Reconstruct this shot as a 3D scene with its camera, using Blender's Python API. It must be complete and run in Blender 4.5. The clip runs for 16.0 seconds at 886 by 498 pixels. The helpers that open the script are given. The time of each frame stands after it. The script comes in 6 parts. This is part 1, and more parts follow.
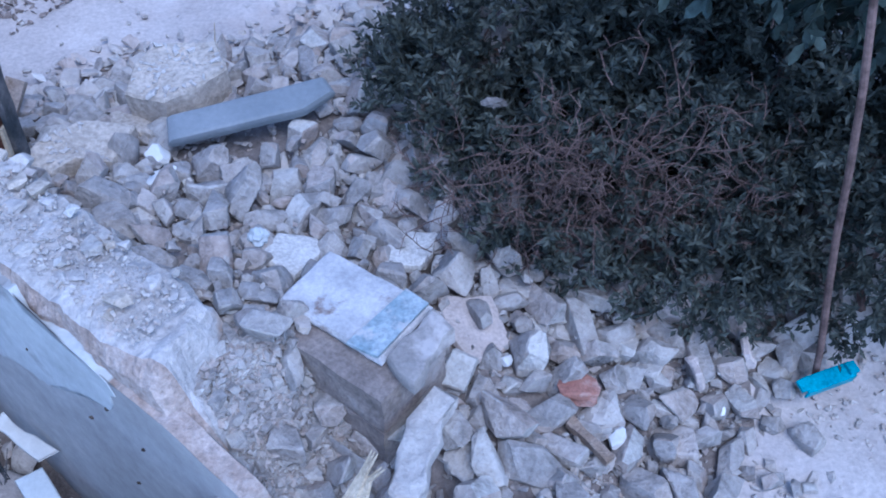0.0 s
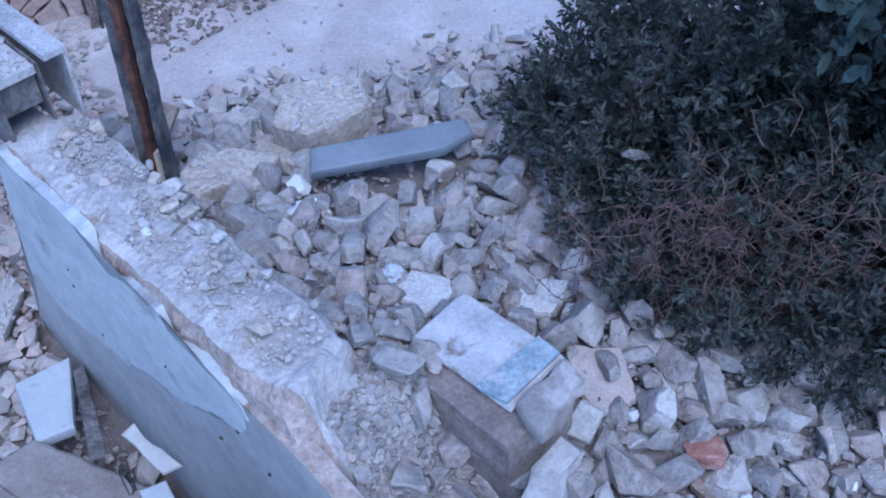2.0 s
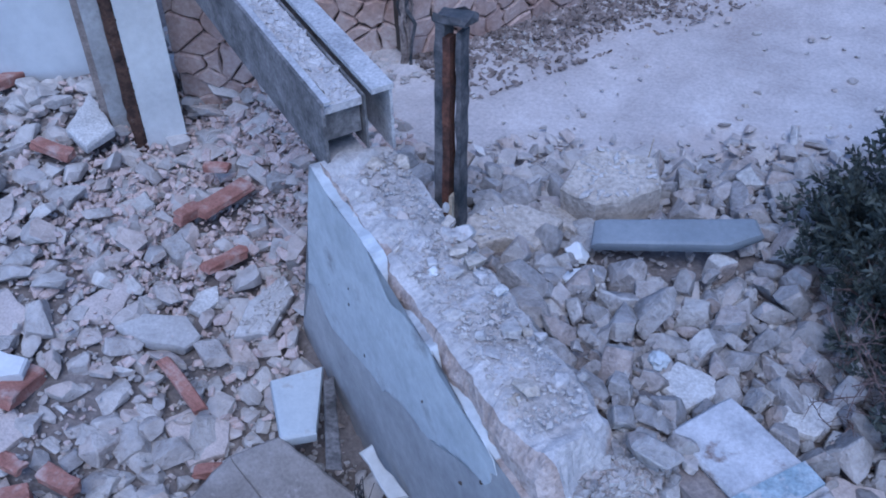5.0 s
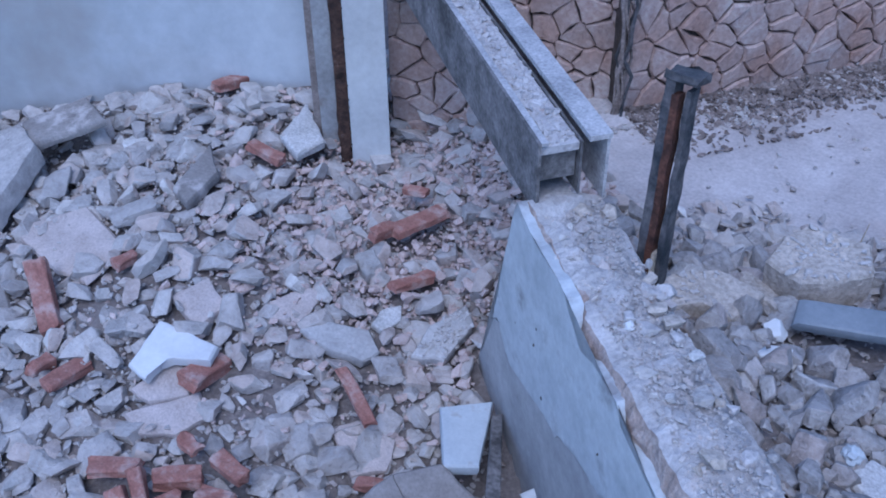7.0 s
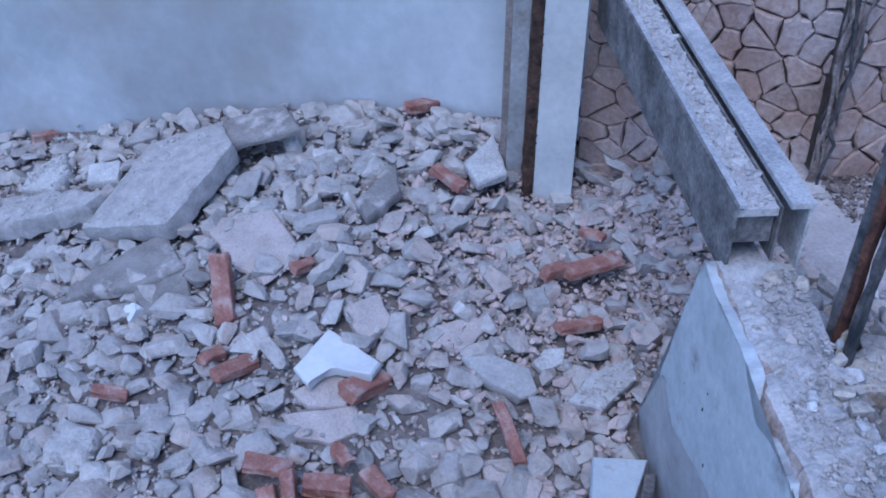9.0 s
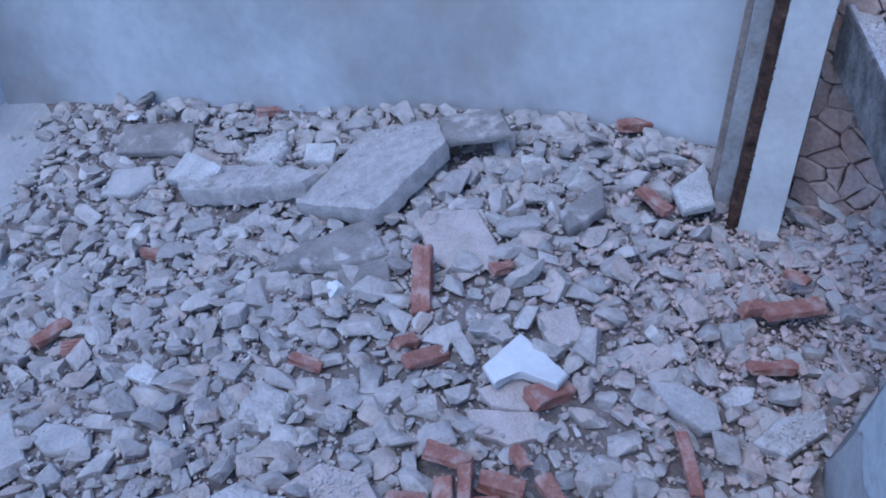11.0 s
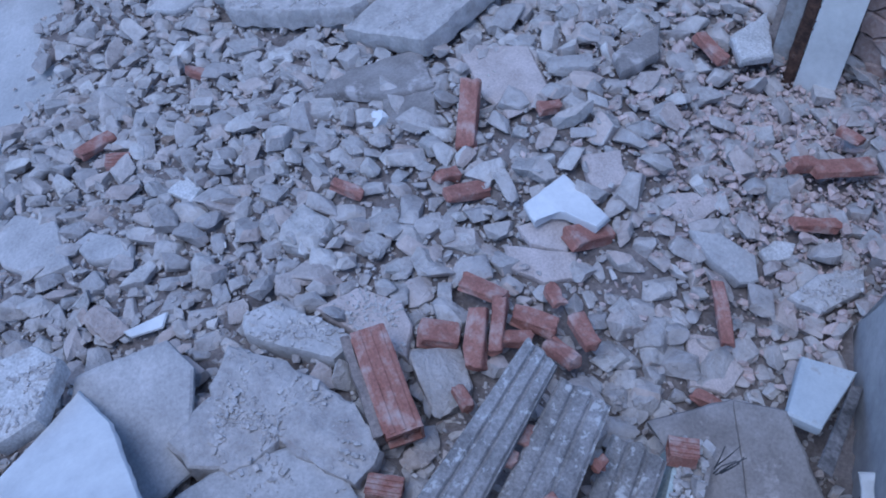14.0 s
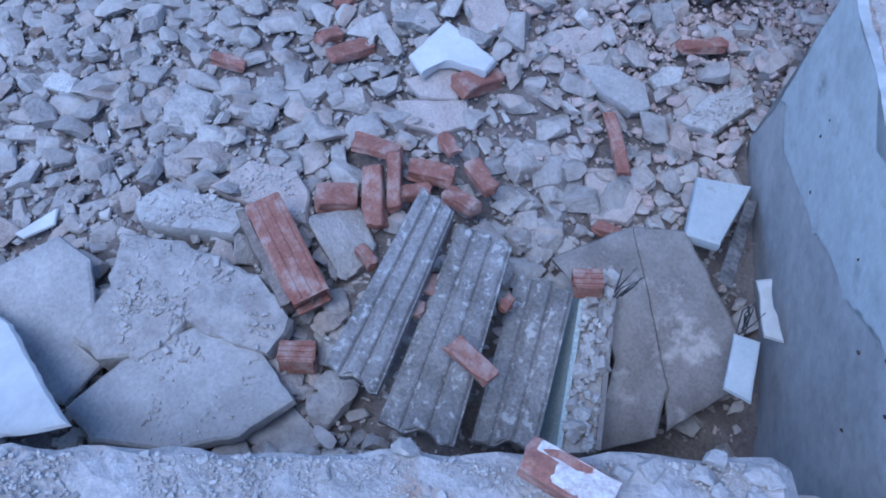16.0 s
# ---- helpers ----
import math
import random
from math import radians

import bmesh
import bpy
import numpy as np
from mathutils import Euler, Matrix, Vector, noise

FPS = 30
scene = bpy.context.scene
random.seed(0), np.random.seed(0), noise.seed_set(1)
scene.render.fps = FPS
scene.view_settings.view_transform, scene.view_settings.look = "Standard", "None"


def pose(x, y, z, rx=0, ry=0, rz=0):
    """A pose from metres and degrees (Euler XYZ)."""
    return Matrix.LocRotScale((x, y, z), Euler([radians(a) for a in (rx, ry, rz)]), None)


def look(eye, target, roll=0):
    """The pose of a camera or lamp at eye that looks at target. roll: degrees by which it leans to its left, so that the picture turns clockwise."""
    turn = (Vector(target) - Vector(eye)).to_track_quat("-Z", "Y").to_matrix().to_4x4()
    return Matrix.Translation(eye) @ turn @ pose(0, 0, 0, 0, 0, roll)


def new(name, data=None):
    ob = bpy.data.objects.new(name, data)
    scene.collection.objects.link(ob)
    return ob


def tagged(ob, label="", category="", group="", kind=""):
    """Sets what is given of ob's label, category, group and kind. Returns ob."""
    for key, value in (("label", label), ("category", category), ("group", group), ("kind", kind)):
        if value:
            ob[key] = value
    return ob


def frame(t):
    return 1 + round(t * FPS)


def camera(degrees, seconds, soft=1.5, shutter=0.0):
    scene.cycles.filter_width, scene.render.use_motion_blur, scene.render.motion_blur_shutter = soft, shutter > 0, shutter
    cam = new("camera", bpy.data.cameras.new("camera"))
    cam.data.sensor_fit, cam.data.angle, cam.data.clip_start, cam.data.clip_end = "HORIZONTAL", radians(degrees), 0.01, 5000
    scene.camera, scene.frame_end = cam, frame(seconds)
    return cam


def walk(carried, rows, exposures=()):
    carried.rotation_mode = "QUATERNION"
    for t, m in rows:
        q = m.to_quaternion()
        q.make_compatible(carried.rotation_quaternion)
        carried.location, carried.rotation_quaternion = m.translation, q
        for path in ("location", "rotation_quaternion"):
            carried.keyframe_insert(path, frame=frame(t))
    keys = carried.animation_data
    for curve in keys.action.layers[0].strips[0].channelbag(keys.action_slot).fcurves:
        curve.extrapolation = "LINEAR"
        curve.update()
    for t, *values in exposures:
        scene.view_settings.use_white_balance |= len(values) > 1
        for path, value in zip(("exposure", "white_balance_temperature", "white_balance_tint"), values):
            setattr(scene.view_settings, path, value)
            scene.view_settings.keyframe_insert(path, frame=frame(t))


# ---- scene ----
cam = camera(46.1, 16.0, 1.85)
PATH = [
    (0, (0.117, 0.414, 3.939), (0.03, 1.792, 2.493), -1.7),
    (0.5, (0.072, 0.427, 3.96), (-0.083, 1.829, 2.542), -2.5),
    (1, (0.05, 0.436, 3.974), (-0.154, 1.838, 2.561), -2.8),
    (1.5, (0.047, 0.436, 3.977), (-0.178, 1.832, 2.562), -3.3),
    (2, (-0.001, 0.422, 3.988), (-0.286, 1.825, 2.591), -3.4),
    (2.5, (-0.055, 0.422, 4.005), (-0.388, 1.826, 2.621), -3.0),
    (3, (-0.116, 0.414, 4.022), (-0.487, 1.822, 2.65), -1.9),
    (3.5, (-0.146, 0.423, 4.04), (-0.561, 1.819, 2.67), -2.0),
    (4, (-0.184, 0.404, 4.083), (-0.701, 1.779, 2.725), -2.8),
    (4.2, (-0.197, 0.394, 4.091), (-0.76, 1.765, 2.749), -2.7),
    (6.3, (-0.327, 0.31, 4.066), (-1.181, 1.601, 2.8), -1.4),
    (6.5, (-0.346, 0.296, 4.073), (-1.238, 1.58, 2.826), -1.0),
    (7, (-0.374, 0.261, 4.094), (-1.346, 1.491, 2.852), -0.8),
    (7.5, (-0.41, 0.252, 4.089), (-1.464, 1.436, 2.87), -0.6),
    (8, (-0.435, 0.234, 4.082), (-1.548, 1.376, 2.875), 0.3),
    (8.5, (-0.459, 0.222, 4.089), (-1.615, 1.33, 2.89), 0.3),
    (9, (-0.488, 0.199, 4.1), (-1.695, 1.258, 2.907), 0.4),
    (9.5, (-0.515, 0.155, 4.109), (-1.788, 1.145, 2.926), 0.9),
    (10, (-0.54, 0.095, 4.135), (-1.881, 1.014, 2.97), 0.6),
    (10.2, (-0.542, 0.071, 4.139), (-1.898, 0.964, 2.971), 0.6),
    (12.3, (-0.572, -0.072, 4.157), (-1.986, 0.634, 2.932), 3.0),
    (12.5, (-0.57, -0.066, 4.156), (-1.975, 0.634, 2.916), 3.1),
    (13, (-0.567, -0.07, 4.14), (-1.934, 0.619, 2.853), 3.1),
    (13.5, (-0.556, -0.067, 4.117), (-1.879, 0.629, 2.787), 3.5),
    (14, (-0.551, -0.068, 4.08), (-1.801, 0.601, 2.67), 4.1),
    (14.5, (-0.537, -0.059, 4.048), (-1.743, 0.622, 2.604), 4.5),
    (15, (-0.509, -0.009, 4.022), (-1.65, 0.68, 2.532), 3.7),
    (15.5, (-0.482, 0.014, 3.998), (-1.573, 0.711, 2.473), 4.0),
    (16, (-0.425, 0.064, 3.97), (-1.458, 0.77, 2.409), 2.1),
]
walk(cam, [(t, look(eye, target, roll)) for t, eye, target, roll in PATH], [(0, 1.12, 4950, 13), (2, 0.98, 4950, 14), (4, 0.8, 4950, 15), (7, 0.65, 4950, 15), (10, 0.6, 4950, 14), (12.5, 0.46, 4880, 14), (14, 0.46, 4830, 13), (16, 0.74, 4780, 11)])

# ---- world and light: open shade under a pale evening sky ----
world = bpy.data.worlds.new("sky")
scene.world = world
world.use_nodes = True
wn, wl = world.node_tree.nodes, world.node_tree.links
sky = wn.new("ShaderNodeTexSky")
sky.sky_type, sky.sun_disc = "NISHITA", False
sky.sun_elevation, sky.sun_rotation = radians(55), radians(160)
sky.air_density, sky.dust_density, sky.ozone_density = 1.0, 0.6, 2.0
wn["Background"].inputs["Strength"].default_value = 0.14
wl.new(sky.outputs["Color"], wn["Background"].inputs["Color"])
sun = bpy.data.lights.new("sun", "SUN")
sun.energy, sun.angle, sun.color = 0.95, radians(35), (1.0, 0.95, 0.9)
new("sun", sun).matrix_world = look((1.5, -2.6, 5.2), (0, 0, 0))


# ---- materials ----
def material(name, low, high, scale=6, rough=0.9, bump=0.3, fine=60, stain=None, metal=0.0, island=0.0, objects=0.0, stain_at=0.62, stain_scale=1.3, grain=0.55, edge=0.1):
    m = bpy.data.materials.new(name)
    m.use_nodes = True
    n, l = m.node_tree.nodes, m.node_tree.links
    b = n["Principled BSDF"]
    b.inputs["Roughness"].default_value, b.inputs["Metallic"].default_value = rough, metal
    b.inputs["Specular IOR Level"].default_value = 0.25
    co = n.new("ShaderNodeNewGeometry")

    def cloud(size, detail, rougher=0.6):
        t = n.new("ShaderNodeTexNoise")
        t.inputs["Scale"].default_value, t.inputs["Detail"].default_value, t.inputs["Roughness"].default_value = size, detail, rougher
        l.new(co.outputs["Position"], t.inputs["Vector"])
        return t.outputs["Fac"]

    def mix(kind, fac, a, c):
        x = n.new("ShaderNodeMix")
        x.data_type, x.blend_type = "RGBA", kind
        for slot, v in ((0, fac), (6, a), (7, c)):
            if isinstance(v, (int, float)):
                x.inputs[slot].default_value = v
            elif isinstance(v, tuple):
                x.inputs[slot].default_value = (*v, 1)
            else:
                l.new(v, x.inputs[slot])
        return x.outputs[2]

    def steps(v, a, c):
        r = n.new("ShaderNodeMapRange")
        r.inputs[1].default_value, r.inputs[2].default_value = a, c
        l.new(v, r.inputs[0])
        return r.outputs[0]

    big, small = cloud(scale, 6), cloud(fine, 4, 0.7)
    col = mix("MIX", steps(big, 0.34, 0.66), low, high)
    col = mix("OVERLAY", grain, col, mix("MIX", steps(small, 0.3, 0.7), (0.2, 0.2, 0.2), (0.8, 0.8, 0.8)))
    if island or objects:
        v = co.outputs["Random Per Island"] if island else n.new("ShaderNodeObjectInfo").outputs["Random"]
        ramp = n.new("ShaderNodeValToRGB")
        e = ramp.color_ramp.elements
        e[0].position, e[0].color = 0.0, (0.46, 0.445, 0.44, 1)
        e[1].position, e[1].color = 1.0, (0.78, 0.77, 0.75, 1)
        for p, c in ((0.25, (0.53, 0.505, 0.495)), (0.5, (0.59, 0.56, 0.54)), (0.68, (0.6, 0.52, 0.48)), (0.78, (0.6, 0.57, 0.55)), (0.97, (0.66, 0.64, 0.62))):
            e.new(p).color = (*c, 1)
        l.new(v, ramp.inputs[0])
        col = mix("MULTIPLY", island or objects, col, ramp.outputs[0])
    if stain:
        mask = steps(cloud(stain_scale, 5, 0.65), stain_at, stain_at + edge)
        col = mix("MIX", mask, col, stain)
    l.new(col, b.inputs["Base Color"])
    if bump:
        h = n.new("ShaderNodeBump")
        h.inputs["Strength"].default_value, h.inputs["Distance"].default_value = bump, 0.012
        s = n.new("ShaderNodeMath")
        s.operation = "ADD"
        l.new(big, s.inputs[0]), l.new(small, s.inputs[1])
        l.new(s.outputs[0], h.inputs["Height"])
        l.new(h.outputs[0], b.inputs["Normal"])
    return m


CONCRETE = material("dusty_concrete", (0.4, 0.385, 0.375), (0.56, 0.54, 0.525), 4, bump=0.3, fine=50, objects=0.25, grain=0.3, stain=(0.38, 0.35, 0.33), stain_scale=3, stain_at=0.55, edge=0.25)
ROUGH = material("crumbly_concrete", (0.35, 0.325, 0.31), (0.5, 0.47, 0.45), 11, bump=0.9, fine=45, grain=0.25, stain=(0.33, 0.29, 0.27), stain_scale=5, stain_at=0.58, edge=0.2)
DUST = material("pinkish_render", (0.4, 0.34, 0.31), (0.53, 0.46, 0.43), 6, bump=0.3, fine=80, grain=0.35)
BROWN = material("brownish_render", (0.2, 0.18, 0.168), (0.31, 0.285, 0.27), 5, bump=0.3, fine=60, stain=(0.46, 0.42, 0.4), stain_at=0.55, stain_scale=4, grain=0.3)
PLASTER = material("pale_plaster", (0.43, 0.415, 0.4), (0.59, 0.57, 0.55), 7, bump=0.3, fine=70, stain=(0.36, 0.32, 0.29), stain_scale=5)
WHITE = material("white_paint", (0.56, 0.56, 0.56), (0.69, 0.69, 0.68), 4, rough=0.7, bump=0.06, fine=30, stain=(0.45, 0.42, 0.4), stain_scale=7, stain_at=0.68, grain=0.15)
BLUEWHITE = material("bluish_paint", (0.42, 0.455, 0.48), (0.54, 0.575, 0.595), 4, rough=0.6, bump=0.06, grain=0.12, stain=(0.4, 0.39, 0.38), stain_scale=6, stain_at=0.62)
PAINTED = material("flaked_paint", (0.36, 0.355, 0.365), (0.54, 0.525, 0.53), 6, bump=0.2, fine=60, stain=(0.2, 0.15, 0.13), stain_scale=7, stain_at=0.6, grain=0.3)
LIME = material("limestone", (0.36, 0.315, 0.27), (0.52, 0.46, 0.4), 6, bump=0.8, fine=40, stain=(0.34, 0.25, 0.18), stain_scale=6, stain_at=0.62)
SLATE = material("grey_marble", (0.17, 0.19, 0.21), (0.23, 0.25, 0.27), 3, rough=0.5, bump=0.03, fine=40, grain=0.15)
STONE = material("rubble_grey", (0.58, 0.56, 0.54), (0.82, 0.79, 0.76), 9, bump=1.3, fine=38, objects=0.85)
DEBRIS = material("rubble_mixed", (0.66, 0.635, 0.615), (0.95, 0.92, 0.89), 9, bump=1.3, fine=38, island=1.0, grain=0.6)
RED = material("red_clay", (0.3, 0.138, 0.108), (0.43, 0.235, 0.19), 9, bump=0.35, fine=70, stain=(0.45, 0.35, 0.315), stain_scale=9, stain_at=0.5, grain=0.4, objects=0.3, edge=0.2)
WOOD = material("grey_timber", (0.22, 0.16, 0.12), (0.36, 0.29, 0.24), 14, bump=0.5, fine=90)
GROUND = material("dusty_ground", (0.385, 0.345, 0.33), (0.55, 0.505, 0.485), 2, bump=0.5, fine=45, stain=(0.44, 0.37, 0.34), stain_scale=1.6, stain_at=0.56, grain=0.3, edge=0.2)
WALLTOP = material("broken_masonry", (0.38, 0.354, 0.34), (0.54, 0.508, 0.492), 6, bump=1.0, fine=40, stain=(0.4, 0.25, 0.16), stain_scale=3.4, stain_at=0.6, edge=0.16, grain=0.35)
BROKENEDGE = material("bare_broken_masonry", (0.3, 0.225, 0.185), (0.46, 0.39, 0.355), 7, bump=1.0, fine=40, stain=(0.42, 0.37, 0.34), stain_scale=5, stain_at=0.56, edge=0.16)
PALEFACE = material("pale_blue_limewash", (0.41, 0.43, 0.44), (0.55, 0.572, 0.583), 3, rough=0.75, bump=0.08, fine=18, stain=(0.28, 0.277, 0.28), stain_scale=3.0, stain_at=0.53, grain=0.2, edge=0.14)
FACE = material("smooth_cement_face", (0.3, 0.294, 0.292), (0.42, 0.413, 0.41), 2.2, rough=0.75, bump=0.06, fine=14, stain=(0.36, 0.36, 0.365), stain_scale=3, stain_at=0.6, grain=0.25, edge=0.18)
HOUSE = material("white_house_paint", (0.35, 0.368, 0.38), (0.54, 0.556, 0.57), 0.7, rough=0.7, bump=0.03, fine=9, stain=(0.31, 0.29, 0.272), stain_scale=0.6, stain_at=0.49, grain=0.12, edge=0.24)
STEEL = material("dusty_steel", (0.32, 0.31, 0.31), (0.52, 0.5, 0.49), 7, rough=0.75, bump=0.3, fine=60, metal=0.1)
RUST = material("rusty_iron", (0.03, 0.02, 0.017), (0.1, 0.056, 0.04), 16, rough=0.85, bump=0.7, fine=60, stain=(0.3, 0.27, 0.25), stain_scale=16, stain_at=0.66)
CHAR = material("dark_weathered_post", (0.03, 0.035, 0.04), (0.12, 0.11, 0.11), 10, rough=0.85, bump=0.6, fine=50)
MASONRY = material("warm_wall_stone", (0.46, 0.31, 0.25), (0.64, 0.54, 0.5), 2.2, bump=0.9, fine=28, objects=0.7, grain=0.45)
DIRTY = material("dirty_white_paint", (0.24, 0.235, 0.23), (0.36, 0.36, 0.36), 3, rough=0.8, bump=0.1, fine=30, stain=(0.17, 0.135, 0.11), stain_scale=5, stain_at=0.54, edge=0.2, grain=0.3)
MORTAR = material("dark_mortar", (0.045, 0.035, 0.03), (0.1, 0.078, 0.066), 8, bump=0.8, fine=50)
LEAF = material("shrub_leaf", (0.02, 0.026, 0.023), (0.086, 0.097, 0.083), 6, rough=0.65, bump=0.0, stain=(0.1, 0.108, 0.092), stain_scale=4, stain_at=0.6)
LAUREL = material("laurel_leaf", (0.03, 0.046, 0.042), (0.068, 0.095, 0.086), 6, rough=0.45, bump=0.0)
TWIG = material("dry_twig", (0.07, 0.046, 0.041), (0.185, 0.125, 0.11), 9, bump=0.0)
STRAW = material("dry_straw", (0.36, 0.3, 0.22), (0.5, 0.43, 0.33), 9, bump=0.0)
RUSTRED = material("red_rust", (0.04, 0.02, 0.015), (0.12, 0.052, 0.034), 14, rough=0.85, bump=0.6, fine=60)
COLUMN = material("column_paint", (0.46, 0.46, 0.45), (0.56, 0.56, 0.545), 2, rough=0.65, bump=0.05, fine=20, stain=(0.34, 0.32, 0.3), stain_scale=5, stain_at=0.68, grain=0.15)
# darker copy of the lintel steel, with its shaded faces put into the colour
SHADED = material("shaded_steel", (0.07, 0.066, 0.064), (0.22, 0.205, 0.2), 5, rough=0.85, bump=0.4, fine=40, stain=(0.26, 0.23, 0.215), stain_scale=4, stain_at=0.58, edge=0.2)
PINK = material("brick_dust_rubble", (0.66, 0.54, 0.5), (0.9, 0.76, 0.71), 9, bump=0.5, fine=80, island=0.8)
BLUEBAND = material("blue_grey_paint", (0.2, 0.265, 0.3), (0.36, 0.41, 0.44), 14, bump=0.2, fine=50, stain=(0.46, 0.45, 0.45), stain_scale=12, stain_at=0.55)
STUBFACE = material("brown_masonry_face", (0.17, 0.14, 0.125), (0.28, 0.235, 0.21), 5, bump=0.4, fine=50, stain=(0.36, 0.32, 0.3), stain_scale=5, stain_at=0.62)
# soil under the rubble, its colour darkened for the shade between stones
GAPEARTH = material("gap_shade_earth", (0.14, 0.118, 0.108), (0.23, 0.2, 0.187), 5, bump=0.8, fine=45)
CYAN = material("cyan_plastic", (0.0, 0.2, 0.28), (0.02, 0.34, 0.44), 4, rough=0.4, bump=0.05)


STREET = material("street_stone_grey", (0.48, 0.468, 0.46), (0.76, 0.74, 0.722), 9, bump=1.3, fine=38, island=1.0, grain=0.6)
LITTER = material("leaf_litter", (0.1, 0.078, 0.068), (0.3, 0.25, 0.225), 12, bump=0.4, fine=60)
CAPPED = material("mortar_smeared_brick", (0.5, 0.43, 0.41), (0.66, 0.62, 0.6), 12, bump=0.4, fine=60, stain=(0.44, 0.25, 0.2), stain_scale=14, stain_at=0.54, edge=0.1)
SWEPT = material("swept_floor", (0.34, 0.335, 0.33), (0.47, 0.46, 0.455), 1.5, bump=0.15, fine=40, stain=(0.29, 0.27, 0.26), stain_scale=2.2, stain_at=0.56, grain=0.2, edge=0.25)


# ---- mesh helpers ----
def part(name, bm, mat, parent=None, label=""):
    me = bpy.data.meshes.new(name)
    bm.to_mesh(me)
    bm.free()
    me.materials.append(mat)
    ob = new(name, me)
    if parent:
        ob.parent = parent
    return tagged(ob, label)


def thing(name, bm, mat, label, category, at=None, group="", kind=""):
    if at is not None:
        bmesh.ops.translate(bm, vec=-Vector(at), verts=bm.verts)
    ob = part(name, bm, mat)
    if at is not None:
        ob.location = at
    return tagged(ob, label, category, group, kind)


def base(name, at, label, category, group="", kind=""):
    ob = new(name)
    ob.location, ob.empty_display_size = at, 0.1
    return tagged(ob, label, category, group, kind)


def box(bm, m, x, y, z, bevel=0.0):
    """A box of that size about the origin of the pose m."""
    made = bmesh.ops.create_cube(bm, size=1, matrix=m @ Matrix.Diagonal((x, y, z, 1)))["verts"]
    if bevel:
        edges = {e for v in made for e in v.link_edges}
        bmesh.ops.bevel(bm, geom=list(edges), offset=bevel, segments=2, affect="EDGES", profile=0.6)


def tube(bm, points, radii, sides=6):
    """A tapered stalk through the points."""
    rings = []
    for i, p in enumerate(points):
        d = (points[min(i + 1, len(points) - 1)] - points[max(i - 1, 0)]).normalized()
        s = d.orthogonal().normalized()
        t = d.cross(s)
        rings.append([bm.verts.new(p + radii[i] * (math.cos(a) * s + math.sin(a) * t)) for a in [2 * math.pi * k / sides for k in range(sides)]])
    for a, b in zip(rings, rings[1:]):
        for k in range(sides):
            bm.faces.new((a[k], a[(k + 1) % sides], b[(k + 1) % sides], b[k]))
    bm.faces.new(rings[0][::-1]), bm.faces.new(rings[-1])


def ruffle(bm, amount, size, seed=0.0):
    for v in bm.verts:
        q = v.co / size + Vector((seed, 2.3 * seed, -seed))
        v.co += amount * noise.noise_vector(q)


def smooth(a, b, v):
    k = min(1, max(0, (v - a) / (b - a)))
    return k * k * (3 - 2 * k)


# ---- the lie of the land ----
def along(x, y):
    """Metres along the broken wall, from its corner by the low wall."""
    return -(x + .9) * .808 + (y - 2.4) * .589


def across(x, y):
    return (x + .9) * .589 + (y - 2.4) * .808


def height(x, y):
    a, b = max(-7.5, min(-2, x)) + 4.5, max(-.8, min(5.2, y)) - 2.5
    left = .153 - .034 * a + .155 * b - .041 * a * a - .044 * a * b - .028 * b * b
    left += .17 * math.exp(-((x + 4.5) ** 2 + (y - 2.9) ** 2) / .9) - .12 * math.exp(-((x + 2.6) ** 2 + (y - 2.5) ** 2) / .5)
    left -= 1.1 * math.exp(-((x + 1.6) ** 2 + (y - 2.1) ** 2) / .36) + .14 * math.exp(-((x + 4.2) ** 2 + (y - 4.4) ** 2) / .4)
    c, d = max(-1.6, min(2, x)) + .5, max(2.2, min(4.3, y)) - 3.5
    right = .985 - .085 * c + .024 * d + .298 * c * d + .101 * d * d
    right = min(1.08, max(.52, right))
    right -= .42 * math.exp(-((x + .33) ** 2 + (y - 2.15) ** 2) / .1)
    right -= .45 * smooth(-.6, -1.0, x) * smooth(2.1, 1.7, y)
    right += (.76 - right) * smooth(4.2, 5.0, y - .25 * (x + 1))
    far = smooth(-2.3, -3.0, x)
    k = smooth(-.1 - .1 * far, .1 + .9 * far, across(x, y))
    if along(x, y) < .1:
        k = max(k, smooth(-.25, .15, (x + 1.58) * .8 - (y - 1.2) * .6))
    z = left + (right - left) * k
    u, s = along(x, y), across(x, y)
    if -0.9 < u < 0.5 and -0.1 < s < 0.7:
        mound = 1.19 - 0.42 * smooth(-0.1, -0.42, u) - 0.25 * smooth(-0.42, -0.8, u)
        z += max(0, mound - z) * smooth(-0.1, 0.04, s) * smooth(0.66, 0.42, s) * smooth(0.4, 0.15, u) * smooth(-0.9, -0.6, u)
    return z


def swept(x, y):
    """Metres past the ragged edge of the rubble, onto the swept floor."""
    return -(x + 6.67 + 1.95 * (y + 0.39)) / 2.19 - 0.12 + 0.3 * noise.noise(Vector((x * 1.6, y * 1.6, 4)))


def wall_pose(u, s, z):
    """A place by metres along the broken wall, across it and up."""
    return Vector((-.9 - .808 * u + .589 * s, 2.4 + .589 * u + .808 * s, z))


def heap(x, y):
    """Where earth coloured darker for the shaded gaps lies under the rubble, rather than trodden dust."""
    if across(x, y) > 0.2 and x > -2.6:
        return y < 4.55 + 0.45 * (x + 1.5) and x < 0.8 + 0.8 * (y - 2.35) + 0.2 * noise.noise(Vector((x * 3, y * 3, 1)))
    ragged = 0.5 * noise.noise(Vector((x, y, 3)))
    return swept(x, y) < 0 and x < -1 and across(x, y) < 0.5 and y > -1.7 + ragged and (x + 2.2) * 0.8 - (y - 0.25) * 0.6 < 0.3


